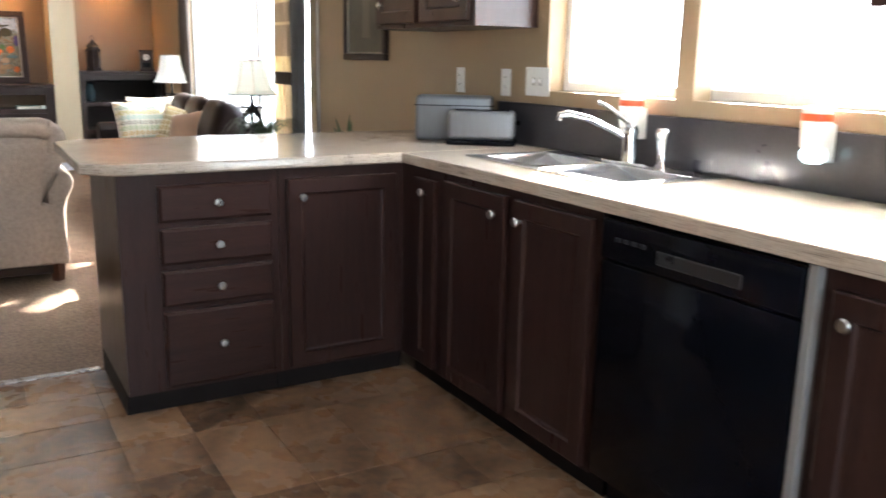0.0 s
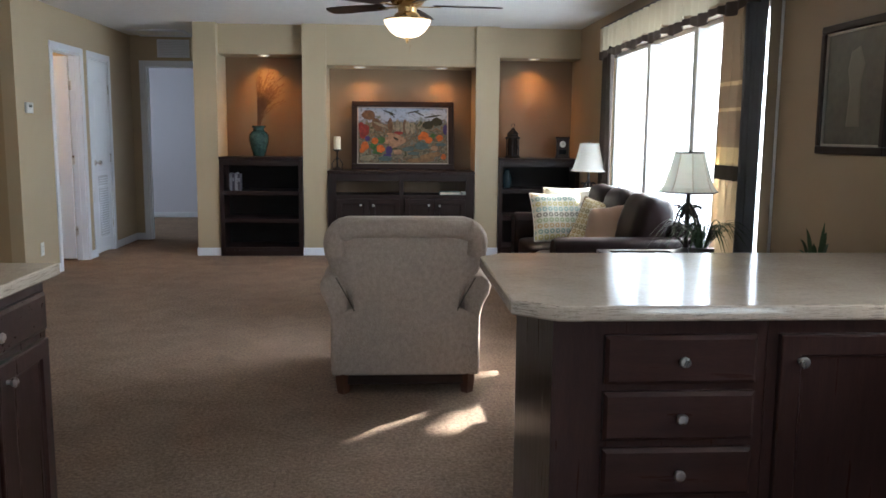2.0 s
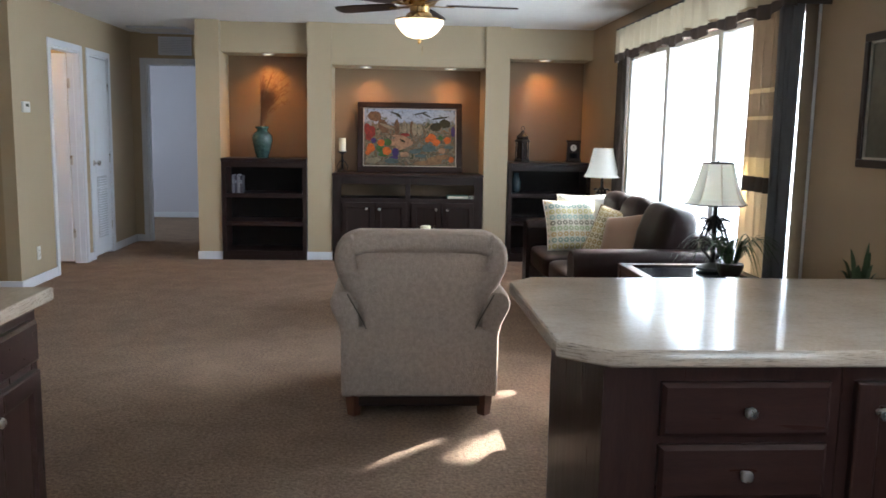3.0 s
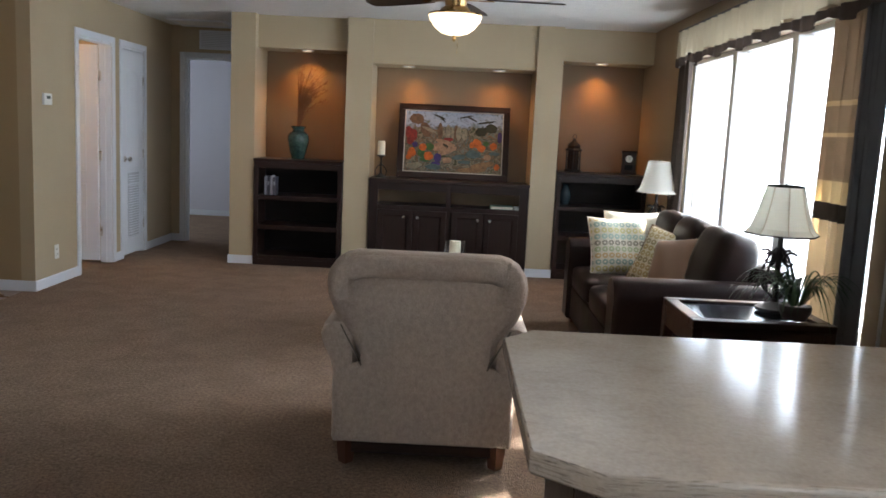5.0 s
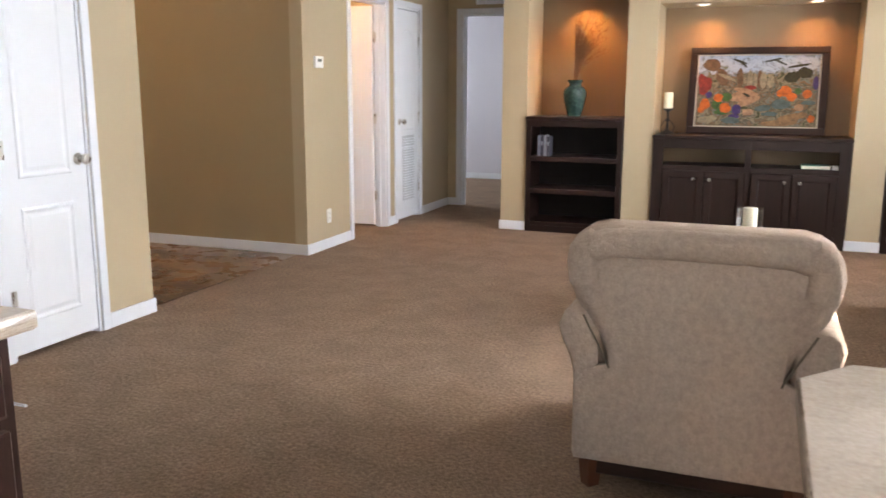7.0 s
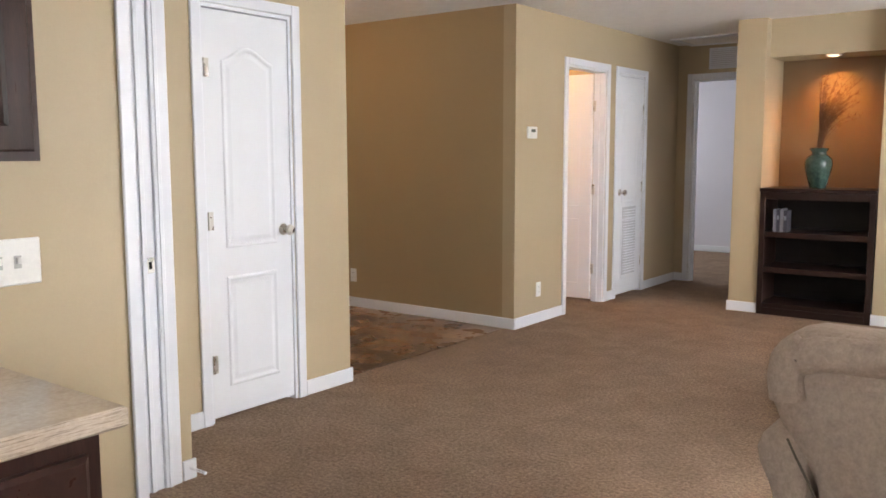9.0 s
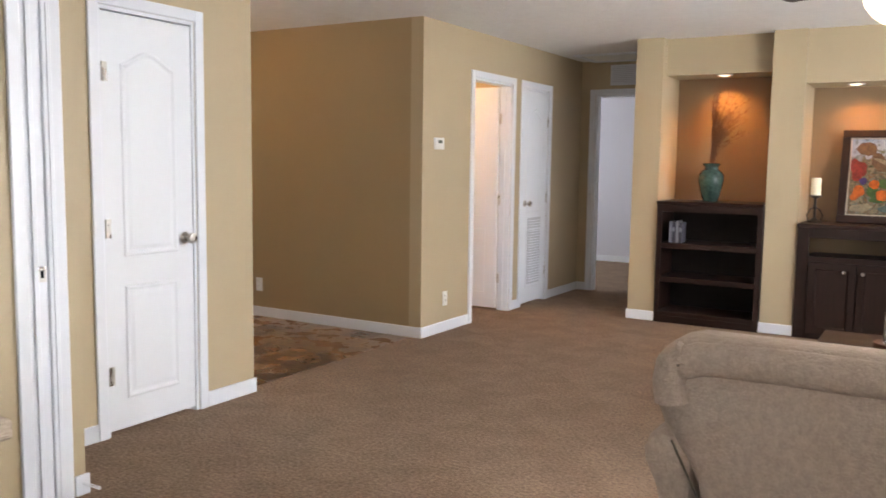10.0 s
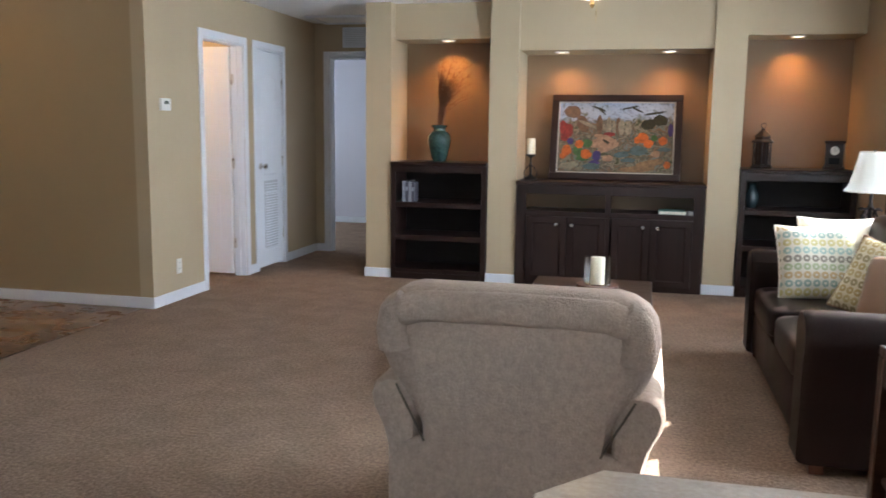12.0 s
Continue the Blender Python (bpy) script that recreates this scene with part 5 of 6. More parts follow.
# ---- recessed lights, hatch and vent ----
MATS_LIT = glow("lit_dome_glass", (1.0, 0.78, 0.5), 0.25)
LIT = glow("lit_lamp_lens", (1.0, 0.74, 0.42), 1.2)
for lx, lz in ((-0.70, 2.13), (2.21, 2.13), (0.31, 2.02), (1.205, 2.02)):
    ob = thing("recessed_light", "small round recessed light lit warm in the niche", "ceiling light", (lx, 10.33, lz), 0, "niche lights")
    part("trim_ring", lathe([(0.062, 0.0), (0.066, -0.006), (0.050, -0.010), (0.046, -0.004), (0.046, 0.0)], 28), WHITE, ob, "white trim ring", True)
    part("lens", lathe([(0.046, -0.002), (0.03, -0.006), (0.0, -0.007)], 24), LIT, ob, "glowing lens", True)
ha = thing("attic_hatch", "white attic hatch panel in the hall ceiling", "hatch", (-1.98, 11.14, CEIL))
part("panel", block(-0.27, 0.27, -0.24, 0.24, -0.008, 0), CEILING, ha)
for r in ((-0.32, 0.32, -0.29, -0.24), (-0.32, 0.32, 0.24, 0.29), (-0.32, -0.27, -0.24, 0.24), (0.27, 0.32, -0.24, 0.24)):
    part("frame", block(*r, -0.018, 0, 0.004), WHITE, ha)
ve = thing("wall_vent", "white slatted air vent above the bedroom doorway", "vent", (-1.93, HALLY, 2.29))
part("frame", block(-0.19, 0.19, -0.012, 0, -0.105, 0.105, 0.004), WHITE, ve)
# flat grey sheet, coloured as the shade between the vent slats
part("duct", block(-0.168, 0.168, -0.0135, -0.012, -0.085, 0.085), MATS["grille_shadow_grey"], ve, "grey duct backing, shade between the slats painted in")
vs = mesh_of("slat", block(-0.165, 0.165, -0.022, -0.0135, -0.006, 0.004), WHITE)
for k in range(9):
    s = new("slat", vs)
    s.parent, s.location = ve, (0, 0, -0.076 + k * 0.019)

# unseen fixture, added as the source of the entry wall's warm glow
dm = thing("entry_light", "round frosted entry light, unseen, added for a warm glow", "ceiling light", (-4.0, 7.25, CEIL))
part("pan", lathe([(0.15, 0), (0.15, -0.02), (0.13, -0.03)], 28), BRASS, dm, "", True)
part("dome", lathe([(0.13, -0.025), (0.12, -0.06), (0.07, -0.095), (0.0, -0.105)], 28), MATS_LIT, dm, "frosted glass dome", True).visible_shadow = False

# ---- niche furniture ----
def bookcase(x0, x1, top, shelves, label):
    y0, y1 = 10.075, 10.52
    ob = thing("bookcase", label, "bookcase", ((x0 + x1) / 2, y0, 0), 0, "bookcases in the niches")
    a, d = (x1 - x0) / 2, y1 - y0
    part("side", block(-a, -a + 0.022, 0.015, d, 0, top - 0.03), SHELFW, ob)
    part("side", block(a - 0.022, a, 0.015, d, 0, top - 0.03), SHELFW, ob)
    part("stile", block(-a, -a + 0.045, 0, 0.015, 0, top - 0.03, 0.002), SHELFW, ob)
    part("stile", block(a - 0.045, a, 0, 0.015, 0, top - 0.03, 0.002), SHELFW, ob)
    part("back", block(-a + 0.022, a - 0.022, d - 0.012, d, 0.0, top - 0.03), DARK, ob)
    part("top", block(-a - 0.003, a + 0.003, -0.025, d, top - 0.03, top, 0.006, 2), SHELFH, ob)
    part("top_rail", block(-a + 0.045, a - 0.045, 0, 0.015, top - 0.09, top - 0.03), SHELFH, ob)
    part("plinth", block(-a + 0.045, a - 0.045, 0, 0.015, 0, 0.06), SHELFH, ob)
    for z in shelves:
        part("shelf", block(-a + 0.022, a - 0.022, 0.004, d - 0.012, z - 0.045, z, 0.003), SHELFH, ob)
    return ob


bookcase(-1.158, -0.287, 1.055, (0.695, 0.40, 0.095), "espresso wood bookcase with three open shelves, nearly empty")
bookcase(1.812, 2.693, 1.055, (0.725, 0.43, 0.095), "espresso wood open bookcase behind the sofa")
mc = thing("media_console", "espresso wood media console with four doors", "cabinet", (0.7625, 10.075, 0))
CA = 0.785
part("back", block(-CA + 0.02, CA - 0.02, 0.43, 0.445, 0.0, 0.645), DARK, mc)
for r in ((-CA, -CA + 0.09), (-0.025, 0.025), (CA - 0.09, CA)):
    part("stile", block(*r, 0, 0.02, 0, 0.885, 0.002), SHELFW, mc)
for r in ((-CA, -CA + 0.022), (-0.011, 0.011), (CA - 0.022, CA)):
    part("side", block(*r, 0.02, 0.43, 0, 0.885), SHELFW, mc)
part("top", block(-CA - 0.004, CA + 0.004, -0.028, 0.445, 0.885, 0.915, 0.006, 2), SHELFH, mc)
for a, b in ((-CA + 0.09, -0.025), (0.025, CA - 0.09)):
    part("top_rail", block(a, b, 0, 0.02, 0.805, 0.885), SHELFH, mc)
    part("mid_rail", block(a, b, 0, 0.02, 0.615, 0.660), SHELFH, mc)
    part("bottom_rail", block(a, b, 0, 0.02, 0, 0.045), SHELFH, mc)
    part("shelf", block(a - 0.02, b + 0.02, 0.021, 0.43, 0.635, 0.655), SHELFH, mc)
for u0, u1, ku in ((-0.69, -0.345, -0.43), (-0.338, -0.015, -0.298), (0.035, 0.349, 0.293), (0.356, 0.693, 0.414)):
    f = front("door", mc, u0, u1, 0.045, 0.615, (0, 0, 0), (1, 0, 0), (0, -1, 0), SHAKER, SHELFW)
    knob(f, (ku, -0.022, 0.548), (0, -1, 0))


def small_book(x, y, z, w, h, d, color, label, lying=False):
    ob = thing("book", label, "book", (x, y, z), 0, "books on the shelves")
    m = shader("book_cover", color, 0.5, scale=10, grain=80, bump=0.05)
    if lying:
        part("cover", block(0, w, 0, d, 0, h, 0.003), m, ob)
        part("pages", block(0.004, w + 0.001, -0.001, d - 0.006, 0.005, h - 0.005), CREAM, ob, "cream page block")
    else:
        part("cover", block(0, w, 0, d, 0, h, 0.002), m, ob)
        part("spine_label", block(0.004, w - 0.004, -0.001, 0.001, h * 0.55, h * 0.75), shader("spine_label_grey", (0.25, 0.26, 0.30), 0.5) if "spine_label_grey" not in MATS else MATS["spine_label_grey"], ob)


bx = -1.06
for w, h, c in ((0.024, 0.185, (0.20, 0.20, 0.24)), (0.026, 0.180, (0.05, 0.05, 0.07)), (0.022, 0.190, (0.26, 0.26, 0.29)), (0.028, 0.176, (0.06, 0.06, 0.08))):
    small_book(bx, 10.11, 0.6955, w, h, 0.13, c, "slim pale grey book standing on the shelf")
    bx += w + 0.004
small_book(1.18, 10.13, 0.6555, 0.22, 0.035, 0.16, (0.06, 0.16, 0.12), "dark green book lying in the console", True)
wb = thing("white_box", "small white box on the console shelf", "box", (1.36, 10.13, 0.6915))
part("box", block(0, 0.05, 0, 0.08, 0, 0.035, 0.003), PLAST, wb)
wb.location = (1.415, 10.12, 0.6555)

# vase with dry twigs
GREEN = shader("mottled_green_glaze", (0.046, 0.094, 0.078), 0.20, other=(0.012, 0.028, 0.024), scale=16, grain=40, bump=0.05, amount=1.0)
vz = thing("vase", "green glazed urn with dry twigs on the bookcase", "vase", (-0.77, 10.30, 1.0555))
part("urn", lathe([(0.060, 0), (0.064, 0.012), (0.076, 0.05), (0.100, 0.14), (0.108, 0.19), (0.104, 0.232), (0.080, 0.262), (0.058, 0.276), (0.056, 0.296), (0.072, 0.312), (0.074, 0.324), (0.062, 0.328), (0.048, 0.30), (0.0, 0.28)], 36), GREEN, vz, "", True)
TWIG = shader("dry_brown_twig", (0.17, 0.080, 0.035), 0.85, grain=80, bump=0.4)
rnd = random.Random(11)
for k in range(56):
    a, lean = rnd.uniform(-0.9, 0.9), rnd.uniform(-0.02, 0.27)
    hgt = rnd.uniform(0.36, 0.70)
    curve = []
    for j in range(9):
        f = j / 8
        curve.append((0.012 * math.cos(k) + lean * (f ** 1.8) * 1.0 + rnd.uniform(-0.004, 0.004), 0.012 * math.sin(k) + 0.10 * a * f * f, 0.29 + hgt * f - 0.09 * (f ** 3)))
    bm = tube(curve, 0.0028, sides=5, taper=0.45)
    for j in (4, 5, 6, 7, 8):
        for q in range(5):
            p = Vector(curve[j])
            e = p + Vector((rnd.uniform(-0.01, 0.05), rnd.uniform(-0.03, 0.03), rnd.uniform(-0.02, 0.045)))
            tube([p, e], 0.0016, bm, 4, 0.5)
    part("twig", bm, TWIG, vz)

# candlestick, lantern, clock, dark vase
cs = thing("candlestick", "dark iron candlestick with an ivory candle", "candle", (0.07, 10.27, 0.9155))
part("foot", lathe([(0.058, 0), (0.058, 0.010), (0.03, 0.025), (0.012, 0.04), (0.010, 0.11), (0.018, 0.125), (0.010, 0.14), (0.010, 0.19), (0.03, 0.205), (0.050, 0.215), (0.048, 0.222), (0, 0.222)], 28), IRON, cs, "", True)
part("arch", tube([(-0.045, 0, 0.01), (-0.06, 0, 0.06), (-0.03, 0, 0.11), (0, 0, 0.125), (0.03, 0, 0.11), (0.06, 0, 0.06), (0.045, 0, 0.01)], 0.005, sides=6), IRON, cs, "", True)
part("candle", lathe([(0.0, 0.222), (0.038, 0.222), (0.038, 0.352), (0.033, 0.360), (0.0, 0.356)], 24), WAX, cs, "ivory pillar candle", True)
la = thing("lantern", "dark metal lantern with a pagoda roof", "lantern", (1.99, 10.30, 1.0555), 20)
part("base", lathe([(0.095, 0), (0.095, 0.015), (0.082, 0.028), (0.082, 0.034)], 6), IRON, la)
for k in range(6):
    a = 2 * math.pi * k / 6
    part("bar", tube([(0.076 * math.cos(a), 0.076 * math.sin(a), 0.03), (0.076 * math.cos(a), 0.076 * math.sin(a), 0.215)], 0.006, sides=6), IRON, la)
    c = 2 * math.pi * (k + 0.5) / 6
    part("grille", tube([(0.068 * math.cos(c), 0.068 * math.sin(c), 0.03), (0.060 * math.cos(c), 0.060 * math.sin(c), 0.12), (0.068 * math.cos(c), 0.068 * math.sin(c), 0.215)], 0.004, sides=5), IRON, la)
part("housing", lathe([(0.060, 0.034), (0.064, 0.10), (0.060, 0.214)], 6), SHELFW, la, "dark pierced metal housing")
part("candle_inside", lathe([(0.04, 0.034), (0.04, 0.10), (0, 0.105)], 16), shader("dusky_candle", (0.10, 0.08, 0.06), 0.6), la)
part("roof", lathe([(0.100, 0.212), (0.096, 0.222), (0.070, 0.240), (0.066, 0.256), (0.078, 0.262), (0.052, 0.285), (0.030, 0.305), (0.018, 0.315), (0.020, 0.325), (0.0, 0.335)], 6), IRON, la)
part("ring", tube([(0.022 * math.cos(t * 0.5), 0, 0.352 + 0.022 * math.sin(t * 0.5)) for t in range(14)], 0.003, sides=5), IRON, la)
ck = thing("mantel_clock", "dark wooden mantel clock with a white dial", "clock", (2.545, 10.30, 1.0555), -8)
ck.scale = (0.80, 0.80, 0.84)
part("case", block(-0.085, 0.085, -0.045, 0.045, 0.03, 0.255, 0.006, 2), SHELFW, ck)
part("plinth", block(-0.10, 0.10, -0.055, 0.055, 0.0, 0.03, 0.004), SHELFW, ck)
part("cornice", block(-0.098, 0.098, -0.053, 0.053, 0.255, 0.28, 0.006), SHELFW, ck)
dial = lathe([(0.042, 0), (0.042, 0.004), (0, 0.004)], 28)
bmesh.ops.transform(dial, matrix=pose(0, -0.045, 0.185, 90), verts=dial.verts)
dd = part("dial", dial, PLAST, ck, "white round dial")
part("pointer", block(-0.0015, 0.0015, -0.051, -0.0495, 0.185, 0.213), BLACK, dd)
part("pointer", block(0.0, 0.020, -0.051, -0.0495, 0.1835, 0.1865), BLACK, dd)
part("lower_panel", block(-0.05, 0.05, -0.048, -0.045, 0.055, 0.115, 0.001), BLACK, ck, "dark glass panel")
dv = thing("vase", "small dark blue-green vase on the bookcase shelf", "vase", (1.93, 10.28, 0.7255))
part("body", lathe([(0.04, 0), (0.055, 0.05), (0.06, 0.11), (0.04, 0.16), (0.028, 0.19), (0.036, 0.21), (0.0, 0.20)], 24), shader("dark_teal_glaze", (0.02, 0.035, 0.04), 0.25, scale=9, grain=40), dv, "", True)


# ---- pictures ----
def painted_canvas():
    """Loose brushwork: pale blue sky above, greens, browns and warm tones below."""
    m = shader("painted_canvas", (0.3, 0.28, 0.2), 0.6, scale=20, grain=180, bump=0.2, depth=0.001, spec=0.12)
    n, l = m.node_tree.nodes, m.node_tree.links
    b = n["Principled BSDF"]
    tc = n.new("ShaderNodeTexCoord")
    strokes = n.new("ShaderNodeTexNoise")
    strokes.inputs["Scale"].default_value, strokes.inputs["Detail"].default_value, strokes.inputs["Distortion"].default_value = 11, 4, 1.6
    l.new(tc.outputs["Object"], strokes.inputs["Vector"])
    sep = n.new("ShaderNodeSeparateColor")
    l.new(strokes.outputs["Color"], sep.inputs[0])

    def ramp(colors, source):
        r = n.new("ShaderNodeValToRGB")
        while len(r.color_ramp.elements) < len(colors):
            r.color_ramp.elements.new(0.5)
        for i, c in enumerate(colors):
            r.color_ramp.elements[i].position = 0.30 + 0.40 * i / (len(colors) - 1)
            r.color_ramp.elements[i].color = (*c, 1)
        l.new(source, r.inputs[0])
        return r.outputs[0]
    low = ramp([(0.05, 0.045, 0.025), (0.06, 0.07, 0.04), (0.19, 0.16, 0.11), (0.05, 0.06, 0.05), (0.14, 0.085, 0.045), (0.12, 0.145, 0.13), (0.05, 0.05, 0.03)], sep.outputs[0])
    high = ramp([(0.10, 0.11, 0.07), (0.18, 0.22, 0.28), (0.27, 0.33, 0.43), (0.22, 0.27, 0.36), (0.08, 0.075, 0.05)], sep.outputs[1])
    sp, lift = n.new("ShaderNodeSeparateXYZ"), n.new("ShaderNodeMath")
    l.new(tc.outputs["Object"], sp.inputs[0])
    lift.operation, lift.inputs[1].default_value = "MULTIPLY_ADD", 0.16
    l.new(sep.outputs[2], lift.inputs[0])
    l.new(sp.outputs[2], lift.inputs[2])
    mr = n.new("ShaderNodeMapRange")
    mr.inputs["From Min"].default_value, mr.inputs["From Max"].default_value = 0.22, 0.26
    l.new(lift.outputs[0], mr.inputs["Value"])
    mix = n.new("ShaderNodeMix")
    mix.data_type = "RGBA"
    l.new(mr.outputs[0], mix.inputs[0])
    l.new(low, mix.inputs[6])
    l.new(high, mix.inputs[7])
    l.new(mix.outputs[2], b.inputs["Base Color"])
    return m


def framed(name, label, w, h, bar, m, canvas, mat_w=0.0, gold=None):
    ob = thing(name, label, "picture")
    ob.matrix_world = m
    a, b = w / 2, h / 2
    for r in ((-a, a, -b, -b + bar), (-a, a, b - bar, b)):
        part("frame_bar", block(r[0], r[1], -0.03, 0.0, r[2], r[3], 0.006, 2), SHELFH, ob)
    for r in ((-a, -a + bar), (a - bar, a)):
        part("frame_bar", block(r[0], r[1], -0.03, 0.0, -b + bar, b - bar, 0.006, 2), SHELFW, ob)
    a, b = a - bar, b - bar
    if gold:
        for r in ((-a, a, -b, -b + 0.010), (-a, a, b - 0.010, b), (-a, -a + 0.010, -b + 0.010, b - 0.010), (a - 0.010, a, -b + 0.010, b - 0.010)):
            part("inner_bead", block(r[0], r[1], -0.020, -0.004, r[2], r[3], 0.002), gold, ob)
    cv = part("canvas", block(-a, a, -0.010, -0.004, -b, b), canvas, ob, "painted canvas")
    return ob, cv


PEWTER = shader("pale_pewter_bead", (0.40, 0.37, 0.32), 0.4, 0.5, scale=8, grain=80)
pic, cv = framed("framed_painting", "colourful market-scene painting in a dark frame, leaning", 1.13, 0.765, 0.062,
                 Matrix.Translation((0.785, 10.375, 0.9155)) @ pose(0, 0, 0, -13.5) @ Matrix.Translation((0, 0, 0.3825)), painted_canvas(), gold=PEWTER)


LAYER = iter(range(1000))


def dab(x, z, rx, rz, color, tilt=0.0):
    """One dab of paint, an uneven oval laid over those before it."""
    k = next(LAYER)
    rnd = random.Random(40 + k)
    c, d = math.cos(radians(tilt)), math.sin(radians(tilt))
    bm, pts = bmesh.new(), []
    for t in (2 * math.pi * q / 14 for q in range(14)):
        u, v = rx * math.cos(t) * rnd.uniform(0.84, 1.1), rz * math.sin(t) * rnd.uniform(0.84, 1.1)
        pts.append((x + u * c - v * d, z + u * d + v * c))
    moulded(bm, pts, lambda u, v, h: (u, -0.0105 - h - 0.00004 * k, v), ((0, 0.0), (0.0004, 0.0003)))
    key = "paint_dab_%d_%d_%d" % tuple(int(q * 100) for q in color)
    part("paint_dab", bm, MATS[key] if key in MATS else shader(key, color, 0.5, other=[q * 0.35 + 0.01 for q in color], scale=26, grain=70, bump=0.2, amount=1.0, spec=0.12), cv)


ORANGE, RED, PURPLE, LEAFY, OLIVE = (0.56, 0.13, 0.022), (0.24, 0.035, 0.028), (0.06, 0.04, 0.16), (0.06, 0.13, 0.04), (0.035, 0.036, 0.02)
STONE, FLESH, TEAL, PATH_TAN = (0.27, 0.235, 0.165), (0.34, 0.205, 0.125), (0.085, 0.125, 0.125), (0.26, 0.155, 0.075)
for x, z, rx, rz, tilt in ((-0.15, 0.26, 0.07, 0.010, -20), (-0.12, 0.235, 0.05, 0.008, -45), (0.12, 0.27, 0.08, 0.009, 12), (0.18, 0.25, 0.07, 0.008, -25), (0.33, 0.22, 0.10, 0.012, 10), (0.38, 0.16, 0.07, 0.05, 0), (0.28, 0.12, 0.06, 0.05, 0)):
    dab(x, z, rx, rz, OLIVE, tilt)
for x, z, rx, rz, tilt in ((-0.38, 0.23, 0.075, 0.06, 0), (-0.29, 0.12, 0.05, 0.09, 20), (-0.14, 0.11, 0.03, 0.09, 0), (0.02, 0.11, 0.018, 0.08, 0)):
    dab(x, z, rx, rz, (0.14, 0.085, 0.05), tilt)
for x, z, rx, rz, tilt in ((-0.06, 0.10, 0.024, 0.085, 0), (-0.015, 0.09, 0.016, 0.07, 0), (0.05, 0.09, 0.03, 0.07, 0), (0.11, 0.085, 0.03, 0.06, 0), (-0.25, 0.12, 0.09, 0.016, -22), (-0.40, -0.255, 0.085, 0.035, 8), (-0.43, -0.20, 0.05, 0.015, 30)):
    dab(x, z, rx, rz, STONE, tilt)
for x, z, rx, rz in ((-0.46, 0.09, 0.04, 0.06), (-0.42, 0.06, 0.05, 0.07), (-0.44, 0.01, 0.045, 0.05), (-0.05, 0.03, 0.05, 0.02)):
    dab(x, z, rx, rz, RED)
for x, z, rx, rz, tilt in ((-0.12, -0.05, 0.13, 0.045, 8), (-0.06, -0.09, 0.11, 0.03, 22), (-0.10, 0.0, 0.09, 0.025, -12), (-0.06, -0.185, 0.05, 0.032, 0), (0.35, -0.14, 0.04, 0.03, 0)):
    dab(x, z, rx, rz, FLESH, tilt)
dab(-0.08, -0.035, 0.035, 0.012, OLIVE, -30)
for x, z, rx, rz in ((-0.24, -0.055, 0.045, 0.042), (-0.32, -0.12, 0.045, 0.05), (0.33, 0.0, 0.03, 0.03), (0.24, 0.02, 0.04, 0.03), (-0.28, -0.19, 0.06, 0.025)):
    dab(x, z, rx, rz, LEAFY)
for x, z, rx, rz in ((-0.31, -0.06, 0.04, 0.038), (-0.25, -0.15, 0.05, 0.045), (-0.42, -0.12, 0.045, 0.05), (-0.45, -0.17, 0.03, 0.03), (0.235, 0.0, 0.05, 0.048), (0.285, -0.05, 0.042, 0.04), (0.41, -0.025, 0.04, 0.04), (0.45, -0.24, 0.03, 0.035), (0.19, -0.02, 0.03, 0.03)):
    dab(x, z, rx, rz, ORANGE)
for x, z, rx, rz in ((-0.155, -0.165, 0.04, 0.05), (-0.39, -0.035, 0.03, 0.03), (0.47, 0.07, 0.025, 0.06), (-0.17, -0.225, 0.05, 0.02)):
    dab(x, z, rx, rz, PURPLE)
for x, z, rx, rz, tilt in ((0.20, -0.115, 0.08, 0.045, 0), (0.06, -0.15, 0.07, 0.03, 10), (-0.20, -0.26, 0.08, 0.03, 0), (0.42, -0.10, 0.06, 0.02, 0), (0.12, -0.20, 0.07, 0.02, 0)):
    dab(x, z, rx, rz, TEAL, tilt)
for x, z, rx, rz, tilt in ((0.20, -0.275, 0.16, 0.028, 4), (0.30, -0.225, 0.13, 0.03, 12)):
    dab(x, z, rx, rz, PATH_TAN, tilt)
DUSK = shader("dim_grey_green_print", (0.085, 0.085, 0.066), 0.35, other=(0.045, 0.045, 0.035), scale=6, grain=30, bump=0.02, amount=1.0)
p2, cv = framed("framed_print", "dim grey-green print in a dark frame on the wall", 0.56, 0.59, 0.036, pose(WX - 0.002, 4.745, 1.53, 0, 0, -90), DUSK, gold=PEWTER)
moul = moulded(bmesh.new(), [(-0.05, -0.17), (0.06, -0.17), (0.05, 0.02), (0.075, 0.10), (0.03, 0.18), (-0.04, 0.16), (-0.06, 0.08), (-0.035, 0.0)], lambda u, v, h: (u, -0.0105 - h, v), ((0, 0), (0.01, 0.001)))
part("pale_shape", moul, shader("pale_print_shape", (0.15, 0.145, 0.115), 0.4, scale=9, grain=40), cv)

# ---- vinyl tiles: the kitchen and the entry ----
tile_rnd = random.Random(5)
TILES = {}


def tile_mesh(w, h):
    if (w, h) not in TILES:
        bm = bmesh.new()
        moulded(bm, rect(-w / 2 + 0.0008, w / 2 - 0.0008, -h / 2 + 0.0008, h / 2 - 0.0008), lambda u, v, z: (u, v, z), ((0, 0.0), (0.0, 0.0036), (0.0008, 0.004)))
        TILES[(w, h)] = mesh_of("tile", bm, SLATE)
    return TILES[(w, h)]


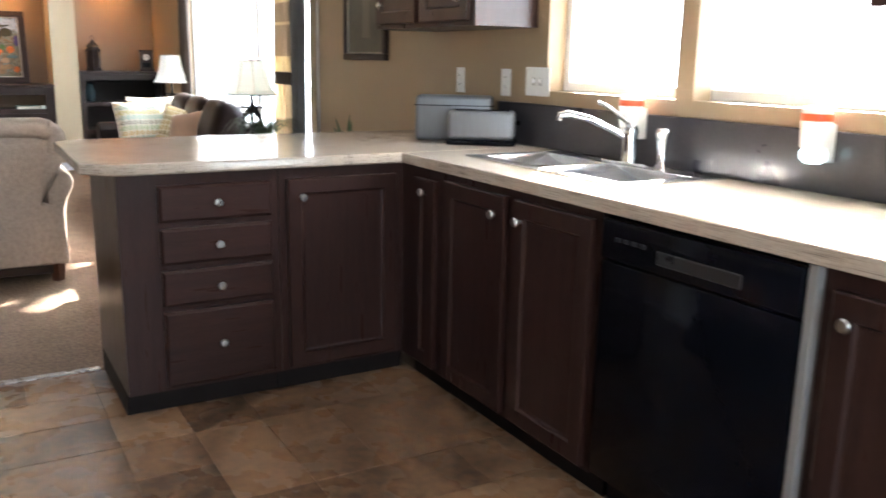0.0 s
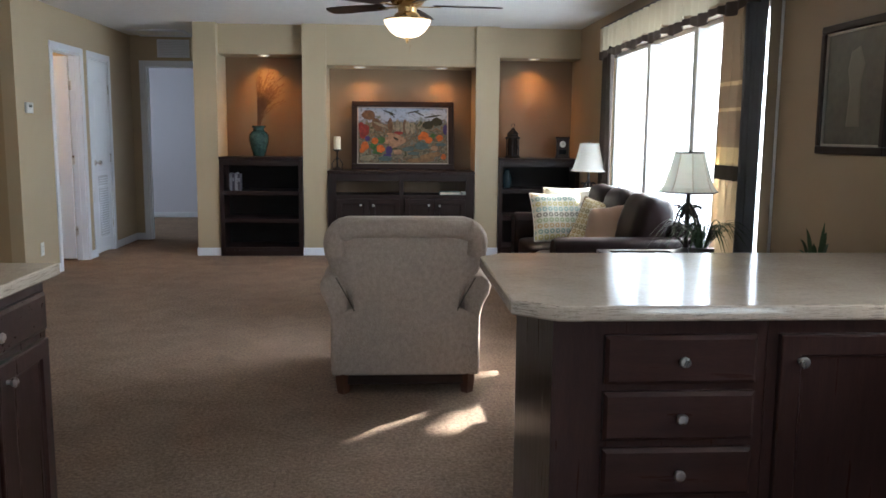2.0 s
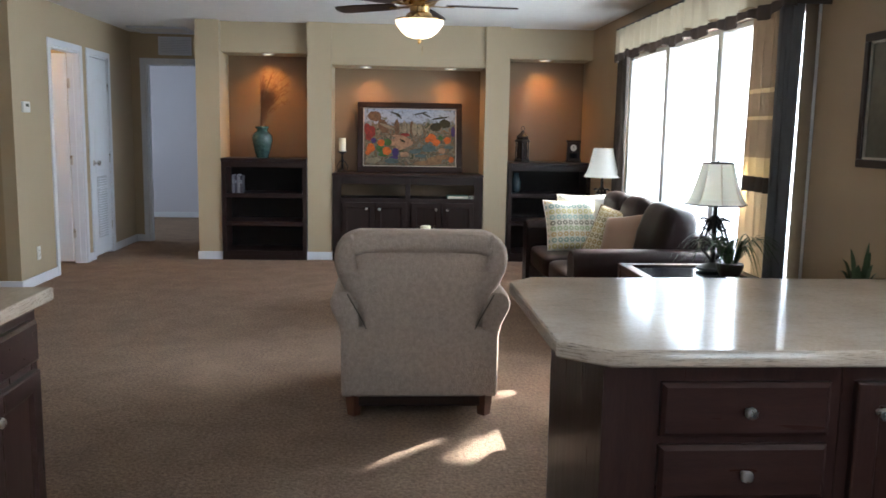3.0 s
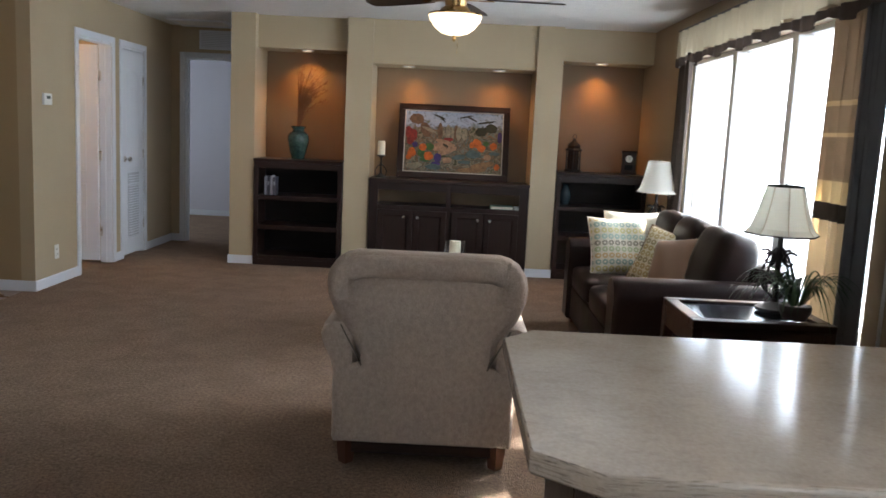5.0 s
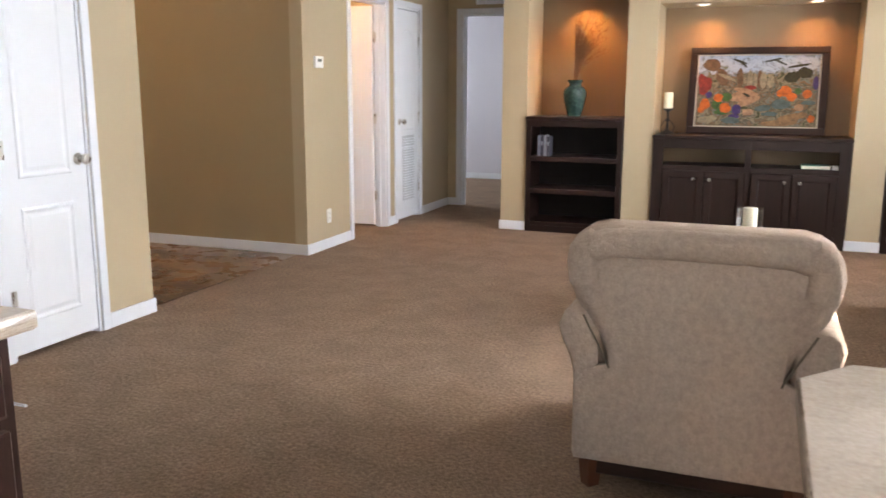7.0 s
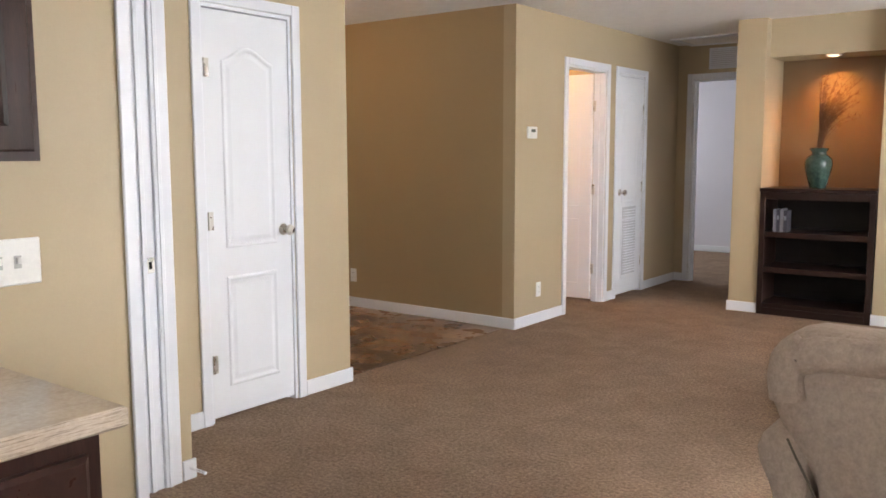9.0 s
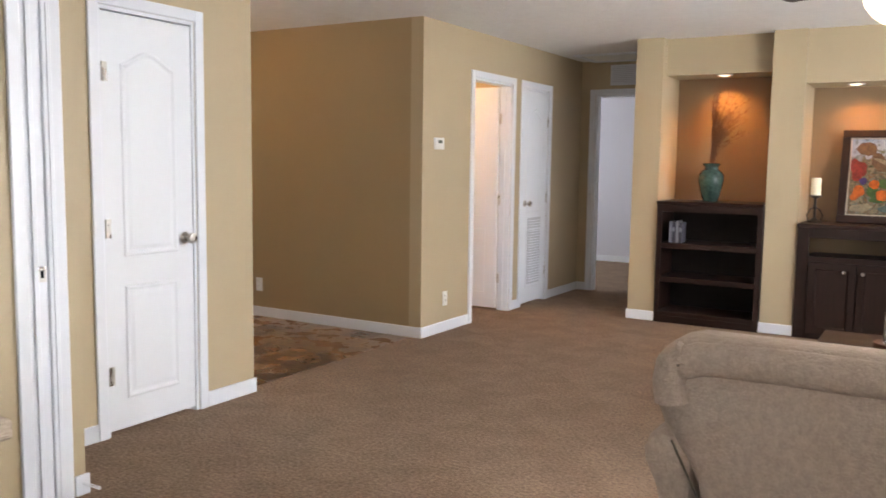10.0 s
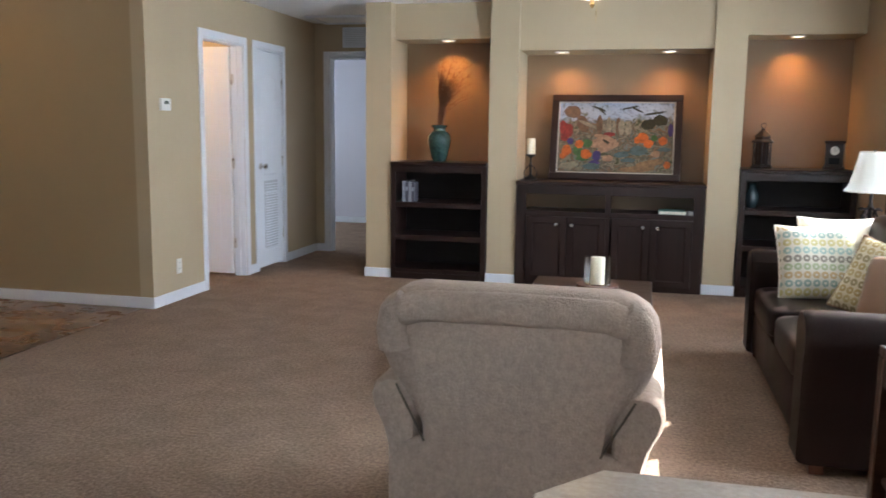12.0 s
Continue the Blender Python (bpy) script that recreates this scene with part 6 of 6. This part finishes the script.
def lay_tiles(parent, x0, x1, y0, y1, s):
    nx, ny = int((x1 - x0) / s), int((y1 - y0) / s)
    used = set()
    sx, sy = (x1 - x0) / nx, (y1 - y0) / ny
    for i in range(nx):
        for j in range(ny):
            if (i, j) in used:
                continue
            w = h = 1
            pick = tile_rnd.random()
            if pick < 0.28 and i + 1 < nx and (i + 1, j) not in used:
                w = 2
            elif pick < 0.5 and j + 1 < ny and (i, j + 1) not in used:
                h = 2
            elif pick < 0.62 and i + 1 < nx and j + 1 < ny and not {(i + 1, j), (i, j + 1), (i + 1, j + 1)} & used:
                w = h = 2
            for a in range(w):
                for c in range(h):
                    used.add((i + a, j + c))
            t = new("tile", tile_mesh(round(w * sx, 4), round(h * sy, 4)))
            t.parent = parent
            t.location = (x0 + (i + w / 2) * sx, y0 + (j + h / 2) * sy, -0.004)


lay_tiles(vinyl, KX, 2.15, 0.4, SPLIT - 0.012, 0.235)
lay_tiles(entry, -4.8, -2.53, 6.49, 8.30, 0.235)

# ---- unseen tree added outside, whose crown breaks up the sunlight ----
tr = thing("tree", "unseen leafy tree added to break up the sunlight", "tree", (7.7, 11.8, -0.8))
BARK = shader("grey_brown_bark", (0.12, 0.09, 0.065), 0.9, scale=8, grain=30, bump=0.8, depth=0.01, stretch=(6, 6, 1))
part("trunk", tube([(0, 0, 0), (0.08, 0.05, 1.6), (0.0, 0.1, 3.2), (-0.1, 0.05, 5.0)], 0.17, sides=12, taper=0.35), BARK, tr, "", True)
# openings cut in the crown to set the sun patches: a place indoors that the sun reaches, and the gap's radius
GAPS = (((0.90, 4.735, 0.0), 0.0), ((0.985, 4.785, 0.0), 0.03), ((1.15, 5.00, 0.0), 0.01), ((1.25, 5.11, 0.0), 0.0), ((1.22, 5.57, 0.0), 0.0), ((1.30, 5.59, 0.0), 0.0), ((1.19, 6.12, 0.0), 0.0), ((1.12, 5.45, 0.58), 0.15), ((1.12, 5.6, 0.6), 0.15), ((1.12, 5.75, 0.6), 0.16), ((1.12, 5.95, 0.6), 0.14), ((1.12, 6.1, 0.6), 0.10),
        ((1.74, 7.39, 0.47), 0.12), ((1.74, 6.72, 0.47), 0.06), ((1.70, 7.10, 0.45), 0.05), ((2.0, 7.90, 0.87), 0.17), ((1.9, 8.0, 0.87), 0.10), ((2.12, 7.05, 0.79), 0.12), ((2.33, 6.95, 0.88), 0.13), ((2.30, 7.6, 0.9), 0.10),
        ((1.8, 6.42, 0.66), 0.05), ((2.1, 6.42, 0.66), 0.06), ((2.35, 6.40, 0.66), 0.12), ((2.0, 5.65, 0.645), 0.12), ((2.15, 5.8, 0.645), 0.08))
def in_gap(w, room):
    """Whether a place in the crown lies in one of the openings."""
    return any(((w - Vector(g)) - up * (w - Vector(g)).dot(up)).length < r + room for g, r in GAPS)


up = -SUN_WAY
base = Vector((7.7, 11.8, -0.8))
rnd = random.Random(3)
for k in range(26):
    a, h = rnd.uniform(0, 6.28), rnd.uniform(2.8, 4.8)
    line = [Vector((0, 0.05, h)), Vector((0.7 * math.cos(a), 0.7 * math.sin(a), h + 0.7)), Vector((1.7 * math.cos(a), 1.7 * math.sin(a), h + 1.7))]
    if any(in_gap(base + line[i].lerp(line[i + 1], f / 8), 0.06) for i in (0, 1) for f in range(9)):
        continue
    part("limb", tube(line, 0.06, sides=7, taper=0.3), BARK, tr, "", True)
crown = bmesh.new()
made = 0
while made < 7600:
    p = Vector((rnd.gauss(0, 1.25), rnd.gauss(0, 1.25), rnd.gauss(0, 1.15)))
    if p.length > 2.9:
        continue
    p += Vector((0, 0, 6.4))
    w = base + p
    if in_gap(w, 0.10):
        continue
    q = Euler((rnd.uniform(0, 6.28), rnd.uniform(0, 6.28), rnd.uniform(0, 6.28))).to_matrix()
    s = rnd.uniform(0.07, 0.13)
    vs = [crown.verts.new(p + q @ Vector(c) * s) for c in ((-1, 0, 0), (-0.3, -0.55, 0.1), (0.5, -0.45, 0.1), (1, 0, 0), (0.5, 0.45, 0.1), (-0.3, 0.55, 0.1))]
    crown.faces.new(vs)
    made += 1
part("crown", crown, LEAF, tr, "crown of many small green leaves")
